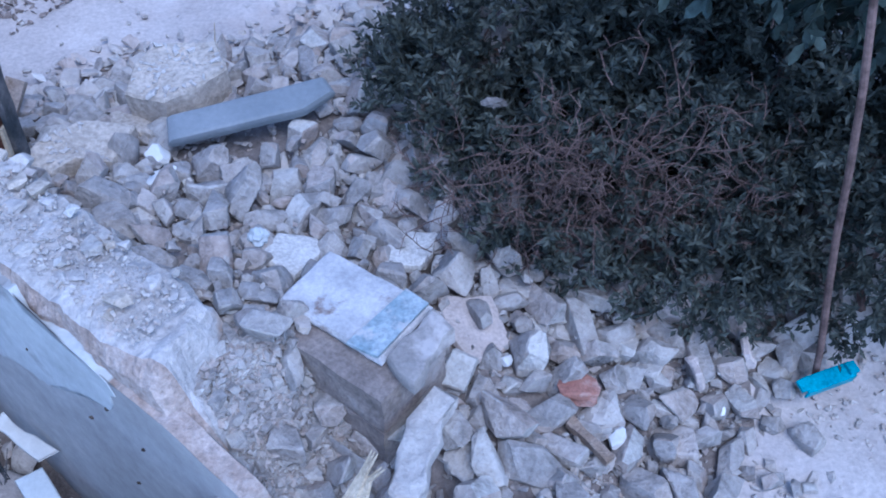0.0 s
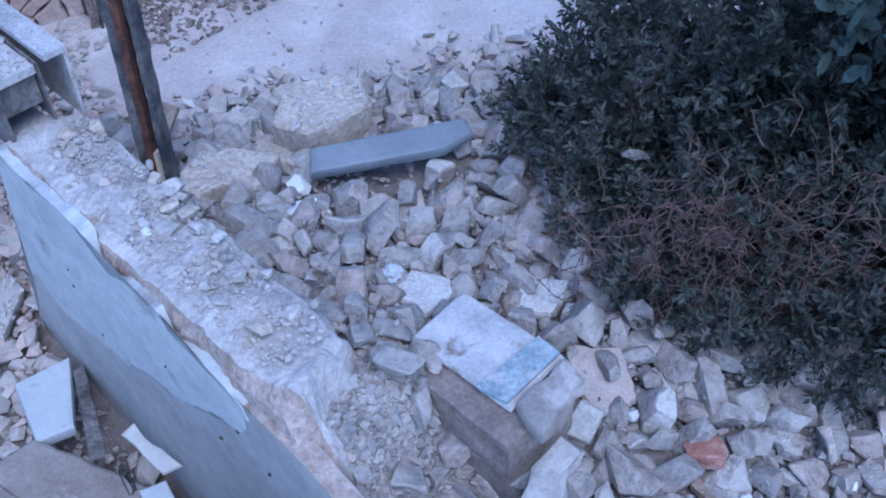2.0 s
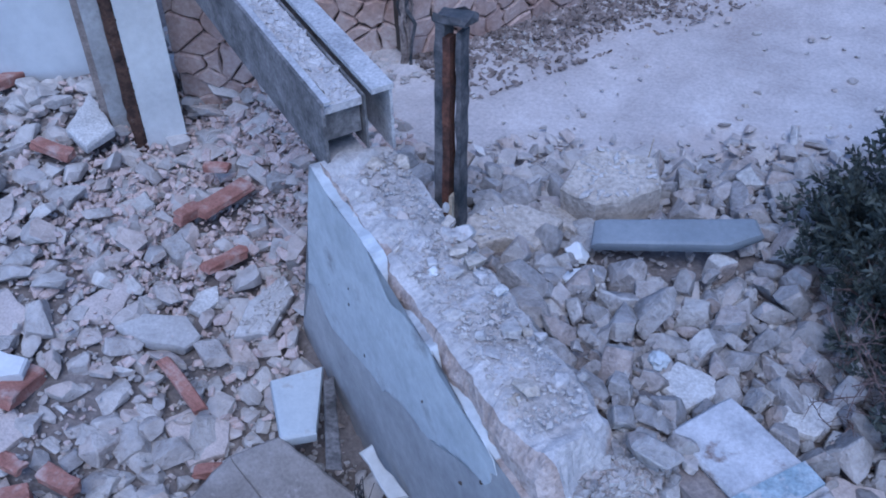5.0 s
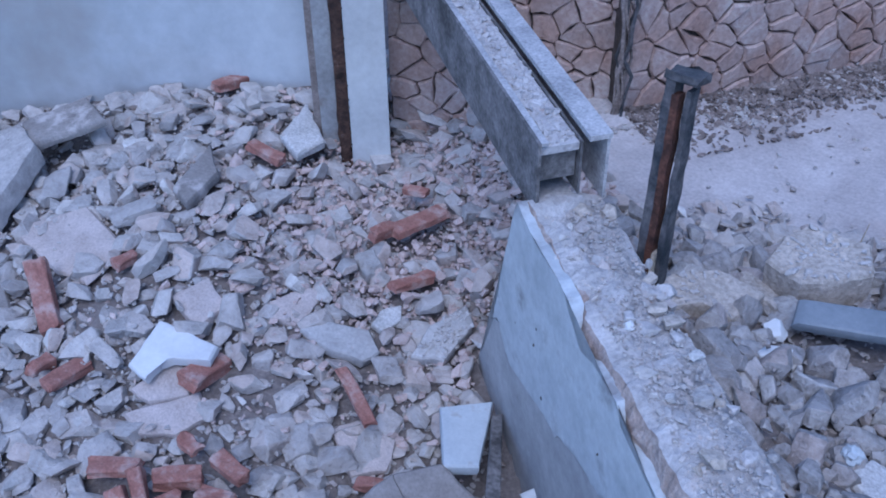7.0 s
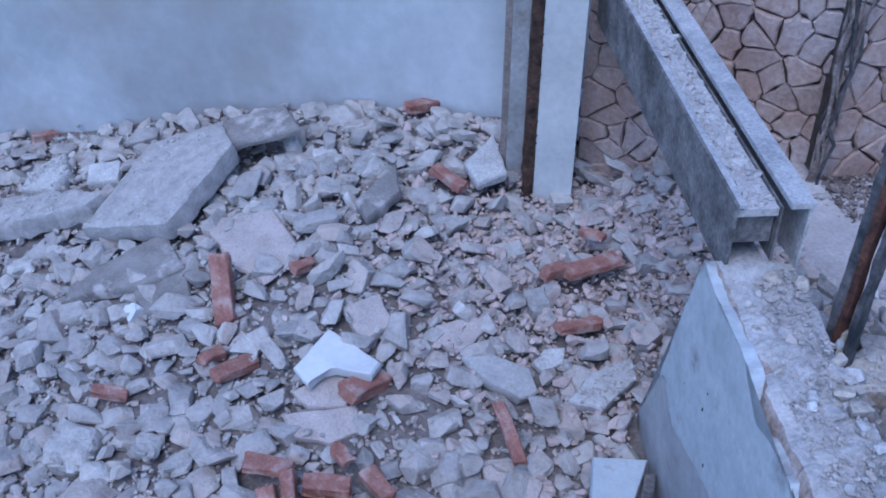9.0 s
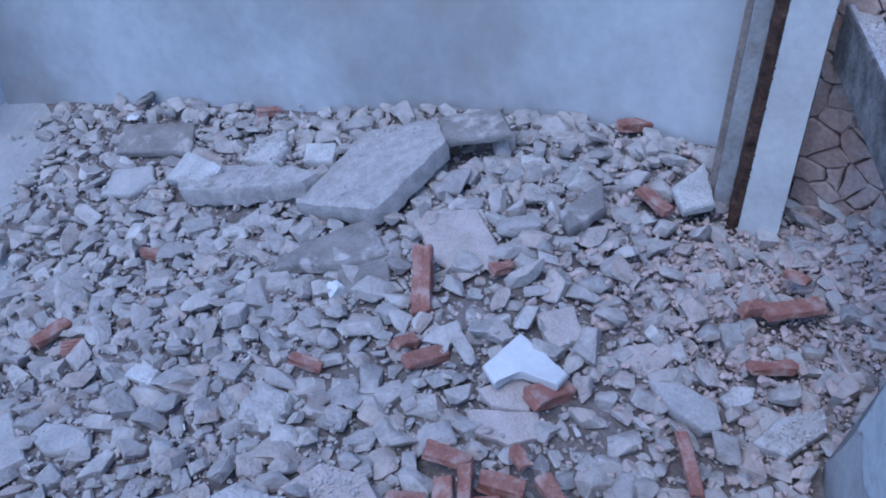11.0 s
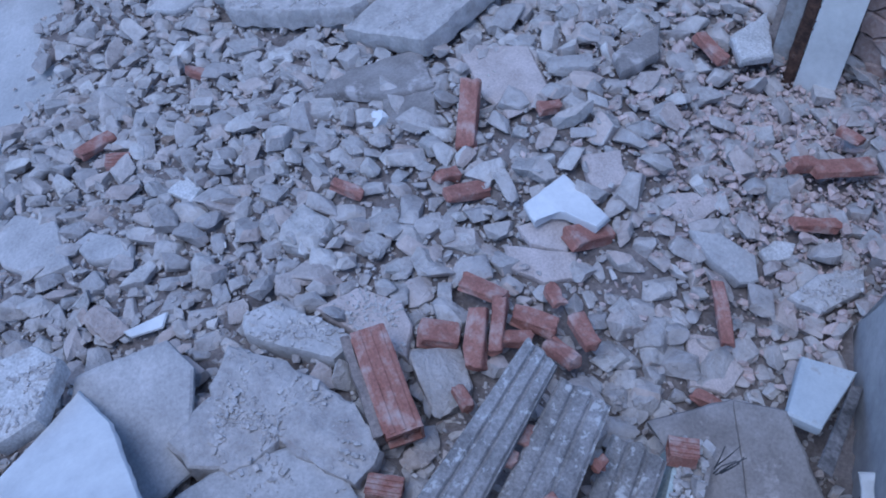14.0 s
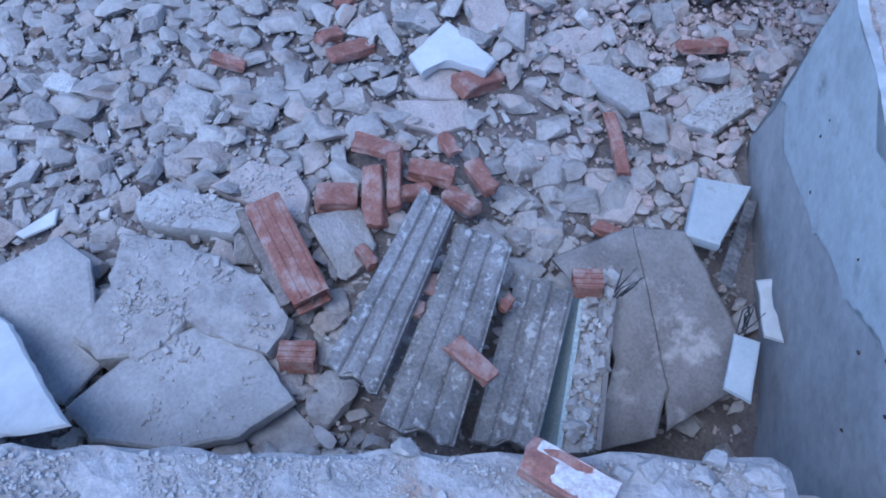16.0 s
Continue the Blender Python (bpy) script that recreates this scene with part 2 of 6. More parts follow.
def ground_sheet():
    xs = [-600, -120, -40, -18, -13] + [-11 + 0.085 * i for i in range(165)] + [3.4, 4.2, 6, 12, 40, 120, 600]
    ys = [-600, -120, -30, -10, -5, -3] + [-1.6 + 0.085 * i for i in range(112)] + [8.3, 9, 11, 18, 40, 120, 600]
    verts, faces, n = [], [], len(ys)
    for x in xs:
        for y in ys:
            q = Vector((x, y, 0))
            rough = 0.035 * noise.noise(q * 2.1) + 0.02 * noise.noise(q * 6) if abs(x) < 20 and abs(y) < 20 else 0
            verts.append((x, y, height(x, y) + rough))
    for i in range(len(xs) - 1):
        for j in range(n - 1):
            faces.append((i * n + j, (i + 1) * n + j, (i + 1) * n + j + 1, i * n + j + 1))
    me = bpy.data.meshes.new("ground")
    me.from_pydata(verts, [], faces)
    me.materials.append(GROUND)
    me.materials.append(GAPEARTH)
    me.materials.append(SWEPT)
    me.polygons.foreach_set("material_index", [1 if heap(verts[f[0]][0], verts[f[0]][1]) else 2 if verts[f[0]][0] < -5 and swept(verts[f[0]][0], verts[f[0]][1]) > 0 else 0 for f in faces])
    me.shade_smooth()
    return tagged(new("ground", me), "dusty pale earth under the demolition rubble", "ground", kind="structure")


ground_sheet()


def plate(bm, outline, s_front, s_back):
    """A flat plate on the broken wall's side, from (along, up) corners."""
    front = [bm.verts.new(wall_pose(u, s_front, z)) for u, z in outline]
    back = [bm.verts.new(wall_pose(u, s_back, z)) for u, z in outline]
    bm.faces.new(front), bm.faces.new(back[::-1])
    for k in range(len(front)):
        j = (k + 1) % len(front)
        bm.faces.new((front[j], front[k], back[k], back[j]))
    bmesh.ops.triangulate(bm, faces=[f for f in bm.faces if len(f.verts) > 4], ngon_method="EAR_CLIP")
    bmesh.ops.recalc_face_normals(bm, faces=bm.faces)


def broken_wall():
    """The long wall stump: a level broken top, one side rough, an uneven far end."""
    bm = bmesh.new()
    nu, rows = 130, []
    for i in range(nu + 1):
        u = -0.55 + (1.82 + 0.55) * i / nu
        end = 0.12 * smooth(1.5, 1.82, u)
        top = 1.37 + 0.09 * smooth(0.2, 1.7, u) + 0.05 * noise.noise(Vector((u * 3, 0, 1)))
        ring = []
        bite = 0.05 * max(0, noise.noise(Vector((u * 4, 7, 0)))) + 0.1 * smooth(0.25, -0.3, u)
        for s, z in ((-0.112, -0.9), (-0.112, 1.1), (-0.112 + bite * 0.15, top - 0.07), (-0.09 + bite, top), (-0.05 + 0.6 * bite, top + 0.006), (0.0, top + 0.012), (0.04, top + 0.006), (0.08, top), (0.125, top - 0.004), (0.17, top - 0.01), (0.24 - 0.5 * bite, top - 0.03), (0.26, top - 0.08), (0.27, top - 0.14), (0.28, 0.9), (0.28, 0.3)):
            p = wall_pose(u - end * (z > 1), s, z)
            p += 0.026 * noise.noise_vector(p * 7) * (z > 0.8) + 0.012 * noise.noise_vector(p * 20) * (z > 1) + 0.004 * noise.noise_vector(p * 45) * (z > 1)
            if z > 1:
                torn = u + 0.05 - 0.34 * s + 0.05 * noise.noise(p * 9)
                p.z -= 0.2 * smooth(0.05, -0.07, torn) + 0.5 * smooth(-0.05, -0.45, torn)
            ring.append(bm.verts.new(p))
        rows.append(ring)
    for a, b in zip(rows, rows[1:]):
        for k in range(len(a) - 1):
            bm.faces.new((a[k], a[k + 1], b[k + 1], b[k]))
    bm.faces.new(rows[0]), bm.faces.new(rows[-1][::-1])
    bmesh.ops.recalc_face_normals(bm, faces=bm.faces)
    if sum(f.normal.z * f.calc_area() for f in bm.faces) < 0:
        bmesh.ops.reverse_faces(bm, faces=bm.faces)
    ring_faces = len(rows[0]) - 1
    bare = [1 if k < nu * ring_faces and k % ring_faces in (1, 2) else 0 for k in range(len(bm.faces))]
    ob = tagged(part("wall_broken", bm, WALLTOP), "broken masonry wall stump with a dusty rust stained top", "wall", kind="structure")
    ob.data.materials.append(BROKENEDGE)
    ob.data.polygons.foreach_set("material_index", bare)
    bm = bmesh.new()
    outline = [(1.72, 1.475), (1.6, 1.45), (1.48, 1.425), (1.27, 1.43), (1.11, 1.43), (1.02, 1.38), (.96, 1.29), (.78, 1.35), (.62, 1.34), (.57, 1.27), (.3, 1.25), (.17, 1.21), (0, 1.22), (-.2, 1.18), (-.45, 1.1), (-.55, .95), (-.55, -.9), (2.25, -.9), (2.2, -.4), (2.06, -.02), (2.2, 0.0), (2.23, .06), (2.1, .32), (1.98, .58), (1.88, .93), (1.81, 1.19)]
    fine = []
    for (u, z), (u2, z2) in zip(outline, outline[1:] + outline[:1]):
        for k in range(6):
            q = Vector((u + (u2 - u) * k / 6, z + (z2 - z) * k / 6, 0))
            q += 0.014 * noise.noise_vector(q * 14)
            fine.append((q.x, q.y))
    plate(bm, fine, -0.135, -0.055)
    bare = [1 if len(f.verts) == 4 else 0 for f in bm.faces]
    coat = part("render_coat", bm, FACE, ob, "smooth grey cement coat with a torn edge")
    coat.data.materials.append(BROKENEDGE)
    coat.data.polygons.foreach_set("material_index", bare)
    low = [(1.96, 0.62), (1.7, 0.48), (1.31, 0.6), (1.05, 0.72), (0.86, 0.76), (0.69, 0.78), (0.5, 0.88), (0.35, 0.98), (0.24, 1.08), (0.17, 1.16)]
    ragged = []
    for (u, z), (u2, z2) in zip(low, low[1:]):
        for k in range(8):
            q = Vector((u + (u2 - u) * k / 8, z + (z2 - z) * k / 8, 0))
            q += 0.08 * noise.noise_vector(q * 4) + 0.03 * noise.noise_vector(q * 15)
            ragged.append((q.x, q.y))
    upper = [(u + 0.003, z + 0.006) for u, z in fine[23 * 6:] + fine[:11 * 6 + 1] if z > 0.5]
    bm = bmesh.new()
    plate(bm, upper + ragged[::-1], -0.139, -0.085)
    part("limewash", bm, PALEFACE, coat, "pale bluish limewash left on the upper coat")
    spots = random.Random(6)
    for k in range(9):
        u, z = spots.uniform(0.1, 1.75), spots.uniform(0.35, 1.15)
        r = spots.uniform(0.004, 0.011)
        bm = bmesh.new()
        bmesh.ops.create_icosphere(bm, subdivisions=2, radius=r, matrix=Matrix.Translation(wall_pose(u, -0.138, z)) @ Matrix.Diagonal((1, 0.5, spots.uniform(0.8, 1.6), 1)))
        ruffle(bm, 0.004, 0.01, k)
        part("plug_hole", bm, MORTAR, coat, "dark pock left by a nail")


broken_wall()


def low_wall():
    bm = bmesh.new()
    rows = []
    for i in range(61):
        v = -1.6 + 4.4 * i / 60
        mid = Vector((-2.19 + 0.546 * v, 0.25 + 0.837 * v, 0))
        top = 1.0 + 0.03 * noise.noise(Vector((v * 3, 4, 2))) - 0.3 * smooth(1.95, 2.1, v)
        ring = []
        for s, z in ((0, -1.0), (0, top - 0.12), (0.015, top - 0.02), (0.05, top), (0.15, top + 0.01), (0.25, top), (0.35, top), (0.43, top - 0.02), (0.46, 0.6), (0.46, 0.2)):
            p = mid + Vector((0.837 * s, -0.546 * s, z))
            p += 0.025 * noise.noise_vector(p * 8) * (z > 0.6) + 0.016 * noise.noise_vector(p * 24) * (z > 0.6)
            ring.append(bm.verts.new(p))
        rows.append(ring)
    for a, b in zip(rows, rows[1:]):
        for k in range(len(a) - 1):
            bm.faces.new((a[k], a[k + 1], b[k + 1], b[k]))
    bm.faces.new(rows[0]), bm.faces.new(rows[-1][::-1])
    bmesh.ops.recalc_face_normals(bm, faces=bm.faces)
    if sum(f.normal.z * f.calc_area() for f in bm.faces) < 0:
        bmesh.ops.reverse_faces(bm, faces=bm.faces)
    tagged(part("wall_low", bm, WALLTOP), "low broken wall with a crumbled dusty top", "wall", kind="structure")


low_wall()


def straight_wall(name, a, b, low, top, thick, mat, label, cuts=1):
    a, b = Vector((*a, 0)), Vector((*b, 0))
    d = b - a
    bm = bmesh.new()
    m = Matrix.Translation((a + b) / 2 + Vector((0, 0, (low + top) / 2))) @ Matrix.Rotation(math.atan2(d.y, d.x), 4, "Z")
    box(bm, m @ pose(0, thick / 2, 0), d.length, thick, top - low)
    return tagged(part(name, bm, mat), label, "wall", kind="structure")


straight_wall("wall_white", (-10.2, 0.74), (-5.0, 4.88), -1.6, 3.4, 0.25, HOUSE, "tall white painted house wall with dirty foot")
straight_wall("wall_side", (-9.7, -0.65), (-11.0, 0.35), -1.6, 3.4, -0.25, WHITE, "white painted side wall at the far end")
# wall added behind the doorway, its brown standing for the dark interior
straight_wall("wall_passage", (-11.6, -0.4), (-11.3, 1.2), -1.6, 3.4, 0.2, BROWN, "brown wall added for the dark inside of the doorway")


def door_edge():
    bm = bmesh.new()
    box(bm, pose(-10.28, 0.69, 0.6, 0, 0, 95), 0.27, 0.05, 3.0, 0.006)
    tagged(part("door_1", bm, BLUEWHITE), "pale blue door leaf standing open", "door", kind="structure")


door_edge()


# ---- column, pilaster and rusty rail by the white wall ----
def column():
    ang = 43
    c = base("column", (-4.31, 4.5, 0.1), "white painted square column with a rusty iron edge", "column")
    # last entry is a dark strip added for the shaded corner by the pilaster
    for name, x, y, sx, sy, mat, label in (("shaft", 0, 0.1, 0.25, 0.2, COLUMN, ""), ("rusty_angle", -0.165, 0.07, 0.075, 0.1, RUST, "rusty iron angle along the edge"), ("pilaster", -0.26, 0.21, 0.11, 0.2, DIRTY, "dirty white pilaster"), ("mortar_joint", -0.338, 0.22, 0.045, 0.12, STUBFACE, "dark strip for the shaded corner beside the pilaster")):
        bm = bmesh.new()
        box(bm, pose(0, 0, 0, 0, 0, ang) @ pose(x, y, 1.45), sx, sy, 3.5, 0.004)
        if "rusty" in name:
            bmesh.ops.subdivide_edges(bm, edges=[e for e in bm.edges if e.calc_length() > 1], cuts=70)
            ruffle(bm, 0.012, 0.05)
        piece = part(name, bm, mat, c, label)
        for k in range(26 if name == "rusty_angle" else 0):
            bm = bmesh.new()
            at = (pose(0, 0, 0, 0, 0, ang) @ pose(-0.128 + 0.006 * noise.noise(Vector((k, 0.5, 0))), 0.0, 0.15 + 0.085 * k + 0.05 * noise.noise(Vector((0.3, k, 0))))).translation
            tube(bm, [at, at + Vector((0.012, -0.022, 0.002))], [0.006, 0.004], 5)
            part("nail", bm, RUST, piece, "rusty nail stub")


column()


# ---- the double channel lintel bearing on the wall's end ----
def lintel():
    head = base("steel_lintel", wall_pose(1.68, 0.1, 1.46), "dusty double steel channel lintel resting on the wall end", "beam")
    back = head.location.copy()

    def rail(name, s0, s1, z0, z1, u0, u1, mat, label=""):
        bm = bmesh.new()
        a = [wall_pose(u0, s, z) - back for s, z in ((s0, z0), (s1, z0), (s1, z1), (s0, z1))]
        b = [wall_pose(u1, s, z) - back for s, z in ((s0, z0), (s1, z0), (s1, z1), (s0, z1))]
        a, b = [bm.verts.new(p) for p in a], [bm.verts.new(p) for p in b]
        bm.faces.new(a[::-1]), bm.faces.new(b)
        for k in range(4):
            bm.faces.new((a[k], a[(k + 1) % 4], b[(k + 1) % 4], b[k]))
        bmesh.ops.recalc_face_normals(bm, faces=bm.faces)
        return part(name, bm, mat, head, label)

    # shade on the webs and in the trough end is given by darker steel
    rail("side_web", -0.075, -0.06, 1.44, 1.79, 1.66, 4.2, SHADED, "steel web coloured dark for its shade")
    rail("filled_top", -0.06, 0.115, 1.72, 1.755, 1.68, 4.2, WALLTOP, "mortar filled trough covered with grit")
    rail("top_flange", -0.06, -0.03, 1.775, 1.79, 1.66, 4.2, STEEL)
    rail("end_plate", -0.055, 0.11, 1.58, 1.715, 1.70, 1.72, SHADED, "dark plate for the hollow end of the trough")
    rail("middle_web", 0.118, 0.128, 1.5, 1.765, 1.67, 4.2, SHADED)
    rail("second_flange", 0.145, 0.245, 1.775, 1.8, 1.64, 4.2, STEEL, "pale dusty top flange")
    rail("second_web", 0.232, 0.245, 1.46, 1.772, 1.66, 4.2, STEEL)
    rail("bottom_flange", -0.06, 0.115, 1.46, 1.475, 1.69, 4.2, STEEL)


lintel()


def broken_post():
    post = base("broken_post", (-1.80, 3.46, 0.85), "dark broken timber and iron post with a rusty split face", "post")
    lean = Vector((-0.05, 0.2, 1.25)).normalized()
    sideways = Vector((0, -1, 0)).cross(lean).normalized() * -1
    m = Matrix((sideways, lean.cross(sideways), lean)).transposed().to_4x4()
    for name, x, y, sx, sy, h, mat, label in (("shell", -0.036, 0, 0.04, 0.09, 1.27, CHAR, ""), ("core", 0.0, -0.025, 0.032, 0.055, 1.2, RUSTRED, "rusty split core"), ("sliver", 0.026, -0.034, 0.014, 0.05, 0.5, STRAW, "pale torn timber sliver"), ("edge", 0.044, 0.008, 0.022, 0.08, 1.22, CHAR, "")):
        bm = bmesh.new()
        box(bm, m @ pose(x, y, h / 2), sx, sy, h)
        bmesh.ops.subdivide_edges(bm, edges=[e for e in bm.edges if e.calc_length() > 0.5], cuts=30)
        ruffle(bm, 0.006, 0.09, x * 9)
        part(name, bm, mat, post, label)
    bm = bmesh.new()
    box(bm, m @ pose(0.01, 0.01, 1.265), 0.15, 0.12, 0.03)
    bmesh.ops.subdivide_edges(bm, edges=bm.edges[:], cuts=3)
    ruffle(bm, 0.02, 0.04)
    part("torn_cap", bm, CHAR, post, "torn dark metal cap")


broken_post()


# ---- kinds of rubble ----
TOPS = []  # upper faces of thick slabs, where crumbs lie
CLEAR = []  # the middles of large flat pieces, which finer rubble lies beside

def broken_slab(name, corners, thick, mat, label, category, rough):
    """A slab with a broken outline through the corners of its upper face."""
    corners = [Vector(c) for c in corners]
    mid = sum(corners, Vector()) / len(corners)
    normal = Vector()
    for a, b in zip(corners, corners[1:] + corners[:1]):
        normal += (a - mid).cross(b - mid)
    normal.normalize()
    if normal.z < 0:
        corners.reverse()
        normal = -normal
    bm = bmesh.new()
    rim = []
    for a, b in zip(corners, corners[1:] + corners[:1]):
        n = max(1, int((b - a).length / 0.05))
        for k in range(n):
            q = a.lerp(b, k / n)
            w = noise.noise_vector(q * 13) + 0.6 * noise.noise_vector(q * 31)
            w -= normal * w.dot(normal)
            rim.append(q + w * rough)
    rings = []
    for inset, drop in ((0.1, -0.004), (0.2, -0.004), (0.3, -0.004), (0.4, -0.004), (0.5, -0.004), (0.6, -0.004), (0.69, -0.004), (0.78, -0.004), (0.87, -0.002), (0.95, 0.0), (1.0, 0.012), (1.015, thick * 0.5), (0.97, thick)):
        ring = []
        for q in rim:
            p = mid + (q - mid) * inset - normal * drop
            p += normal * (0.8 if rough > 0.018 else 0.4) * rough * (noise.noise(p * 7) + 0.6 * noise.noise(p * 19))
            if drop > 0.02:
                p += rough * 0.9 * noise.noise_vector(p * 22)
            ring.append(bm.verts.new(p - mid))
        rings.append(ring)
    n = len(rim)
    hub = bm.verts.new(normal * 0.004)
    for k in range(n):
        bm.faces.new((rings[0][k], rings[0][(k + 1) % n], hub))
    for a, b in zip(rings, rings[1:]):
        for k in range(n):
            bm.faces.new((a[k], b[k], b[(k + 1) % n], a[(k + 1) % n]))
    bm.faces.new(rings[-1][::-1])
    bmesh.ops.recalc_face_normals(bm, faces=bm.faces)
    ob = part(name, bm, mat)
    ob.data.shade_smooth()
    ob.data.set_sharp_from_angle(angle=radians(30))
    ob.location = mid
    if thick > 0.08:
        TOPS.extend([(mid, normal, rim)] * (5 if rough > 0.025 else 1))
    spans = [(Vector((q.x, q.y)) - Vector((mid.x, mid.y))).length for q in rim]
    CLEAR.append((mid.x, mid.y, max(0.95 * min(spans), 0.72 * sum(spans) / len(spans))))
    return tagged(ob, label, category)


def at_pose(place, yaw, pitch, roll):
    return Matrix.Translation(place) @ Euler((radians(roll), radians(pitch), radians(yaw))).to_matrix().to_4x4()


def brick(name, place, long, wide, high, yaw, pitch, roll, mat, label, category):
    bm = bmesh.new()
    box(bm, Matrix(), long, wide, high)
    bmesh.ops.subdivide_edges(bm, edges=bm.edges[:], cuts=2, use_grid_fill=True)
    for v in bm.verts:
        q = v.co + Vector(place) * 7
        far = smooth(0.25, 0.5, abs(v.co.x) / long)
        v.co += 0.006 * noise.noise_vector(q * 30) + far * 0.022 * noise.noise_vector(q * 11)
    bmesh.ops.bevel(bm, geom=[e for e in bm.edges if e.calc_face_angle(0) > 0.9], offset=0.006, segments=1, affect="EDGES")
    ob = part(name, bm, mat)
    ob.matrix_world = at_pose(place, yaw, pitch, roll)
    for k in (-0.3, 0, 0.3):
        CLEAR.append((place[0] + k * long * math.cos(radians(yaw)), place[1] + k * long * math.sin(radians(yaw)), 0.65 * wide))
    return tagged(ob, label, category)


def plank(name, place, long, wide, high, yaw, pitch, roll, mat, label, category):
    bm = bmesh.new()
    box(bm, Matrix(), long, wide, high)
    bmesh.ops.subdivide_edges(bm, edges=[e for e in bm.edges if e.calc_length() > long * 0.9], cuts=8)
    ruffle(bm, 0.008, 0.05, place[0])
    ob = part(name, bm, mat)
    ob.matrix_world = at_pose(place, yaw, pitch, roll)
    return tagged(ob, label, category)


def hollow_block(name, place, long, wide, high, yaw, pitch, roll, mat, label, category):
    """A clay block with ribbed sides and open cells at its ends."""
    ob = base(name, place, label, category)
    ob.matrix_world = at_pose(place, yaw, pitch, roll)
    wall = 0.014
    for x, y, z, sx, sy, sz in ((0, 0, high / 2, long, wide, wall), (0, 0, -high / 2, long, wide, wall), (0, wide / 2, 0, long, wall, high), (0, -wide / 2, 0, long * 0.9, wall, high), (0, 0, 0, long * 0.96, wall, high), (0, 0, 0.001, long * 0.95, wide, wall)):
        bm = bmesh.new()
        box(bm, pose(x, y, z), sx, sy, sz)
        bmesh.ops.subdivide_edges(bm, edges=[e for e in bm.edges if e.calc_length() > long * 0.8], cuts=6)
        ruffle(bm, 0.006, 0.06, place[1] + z)
        part("clay_web", bm, mat, ob)
    if long > 0.4:
        bm = bmesh.new()
        box(bm, pose(-0.02, -wide / 2 - 0.03, -0.01), long * 0.96, 0.045, high * 0.95)
        bmesh.ops.subdivide_edges(bm, edges=bm.edges[:], cuts=6, use_grid_fill=True)
        ruffle(bm, 0.014, 0.05, 2)
        part("mortar_bed", bm, STUBFACE, ob, "brown mortar stuck along one side")
    for y in (-wide * 0.3, 0, wide * 0.3):
        bm = bmesh.new()
        box(bm, pose(0, y, high / 2 + 0.009), long * 0.97, wide * 0.16, 0.012, 0.003)
        part("rib", bm, mat, ob)
    return ob


def weathered(bm, seed, cuts=1):
    """Round a stone's edges a little and roughen its faces."""
    for k in range(cuts):
        bmesh.ops.subdivide_edges(bm, edges=bm.edges[:], cuts=1, use_grid_fill=True, smooth=0.06)
    for v in bm.verts:
        q = v.co * 3.1 + Vector((seed, seed * 0.7, -seed))
        v.co += 0.05 * noise.noise_vector(q) + 0.035 * noise.noise_vector(q * 3)


def stone_mesh(seed, n=15):
    """A broken lump about one metre across, split along a few flat faces."""
    rnd = random.Random(seed)
    bm = bmesh.new()
    bmesh.ops.create_cube(bm, size=1, matrix=Euler((rnd.uniform(0, 6), rnd.uniform(0, 6), rnd.uniform(0, 6))).to_matrix().to_4x4() if seed % 3 else Matrix())
    for v in bm.verts:
        v.co += 0.2 * Vector((rnd.uniform(-1, 1), rnd.uniform(-1, 1), rnd.uniform(-1, 1)))
    for k in range(max(4, n // 2)):
        d = Vector((rnd.gauss(0, 1), rnd.gauss(0, 1), rnd.gauss(0, 1))).normalized()
        reach = max(v.co.dot(d) for v in bm.verts)
        bmesh.ops.bisect_plane(bm, geom=bm.verts[:] + bm.edges[:] + bm.faces[:], plane_co=d * reach * rnd.uniform(0.5, 0.86), plane_no=d, clear_outer=True)
        bmesh.ops.holes_fill(bm, edges=[e for e in bm.edges if e.is_boundary])
        bmesh.ops.remove_doubles(bm, verts=bm.verts[:], dist=0.06)
    span = [max(v.co[a] for v in bm.verts) - min(v.co[a] for v in bm.verts) for a in range(3)]
    for v in bm.verts:
        v.co = Vector([v.co[a] / span[a] for a in range(3)])
    bmesh.ops.recalc_face_normals(bm, faces=bm.faces)
    return bm


def worn(bm, seed, edge=0.05):
    """Knock off a stone's sharp edges and corners."""
    bmesh.ops.bevel(bm, geom=[e for e in bm.edges if e.calc_face_angle(0) > 0.3], offset=edge, segments=1, affect="EDGES", clamp_overlap=True)
    bmesh.ops.triangulate(bm, faces=[f for f in bm.faces if len(f.verts) > 4])
    for v in bm.verts:
        q = v.co * 3.1 + Vector((seed, seed * 0.7, -seed))
        v.co += 0.05 * noise.noise_vector(q) + 0.03 * noise.noise_vector(q * 3)


STONES = []
for k in range(14):
    bm = stone_mesh(k, 14)
    worn(bm, k, 0.05)
    weathered(bm, k, 1)
    me = bpy.data.meshes.new("stone_shape")
    bm.to_mesh(me)
    bm.free()
    me.shade_smooth()
    me.set_sharp_from_angle(angle=radians(27))
    me.materials.append(STONE)
    STONES.append(me)
count = 0


def chunk(name, place, wide, deep, high, mat, label):
    global count
    count += 1
    rnd = random.Random(count)
    ob = new(name, STONES[count % len(STONES)])
    ob.matrix_world = at_pose(place, rnd.uniform(0, 360), rnd.uniform(-18, 18), rnd.uniform(-18, 18)) @ Matrix.Diagonal((wide * 1.05, deep, max(high, 0.04) * 1.1, 1))
    if mat is not STONE:
        ob.material_slots[0].link = "OBJECT"
        ob.material_slots[0].material = mat
    return tagged(ob, label, "stone", "loose rubble stones")


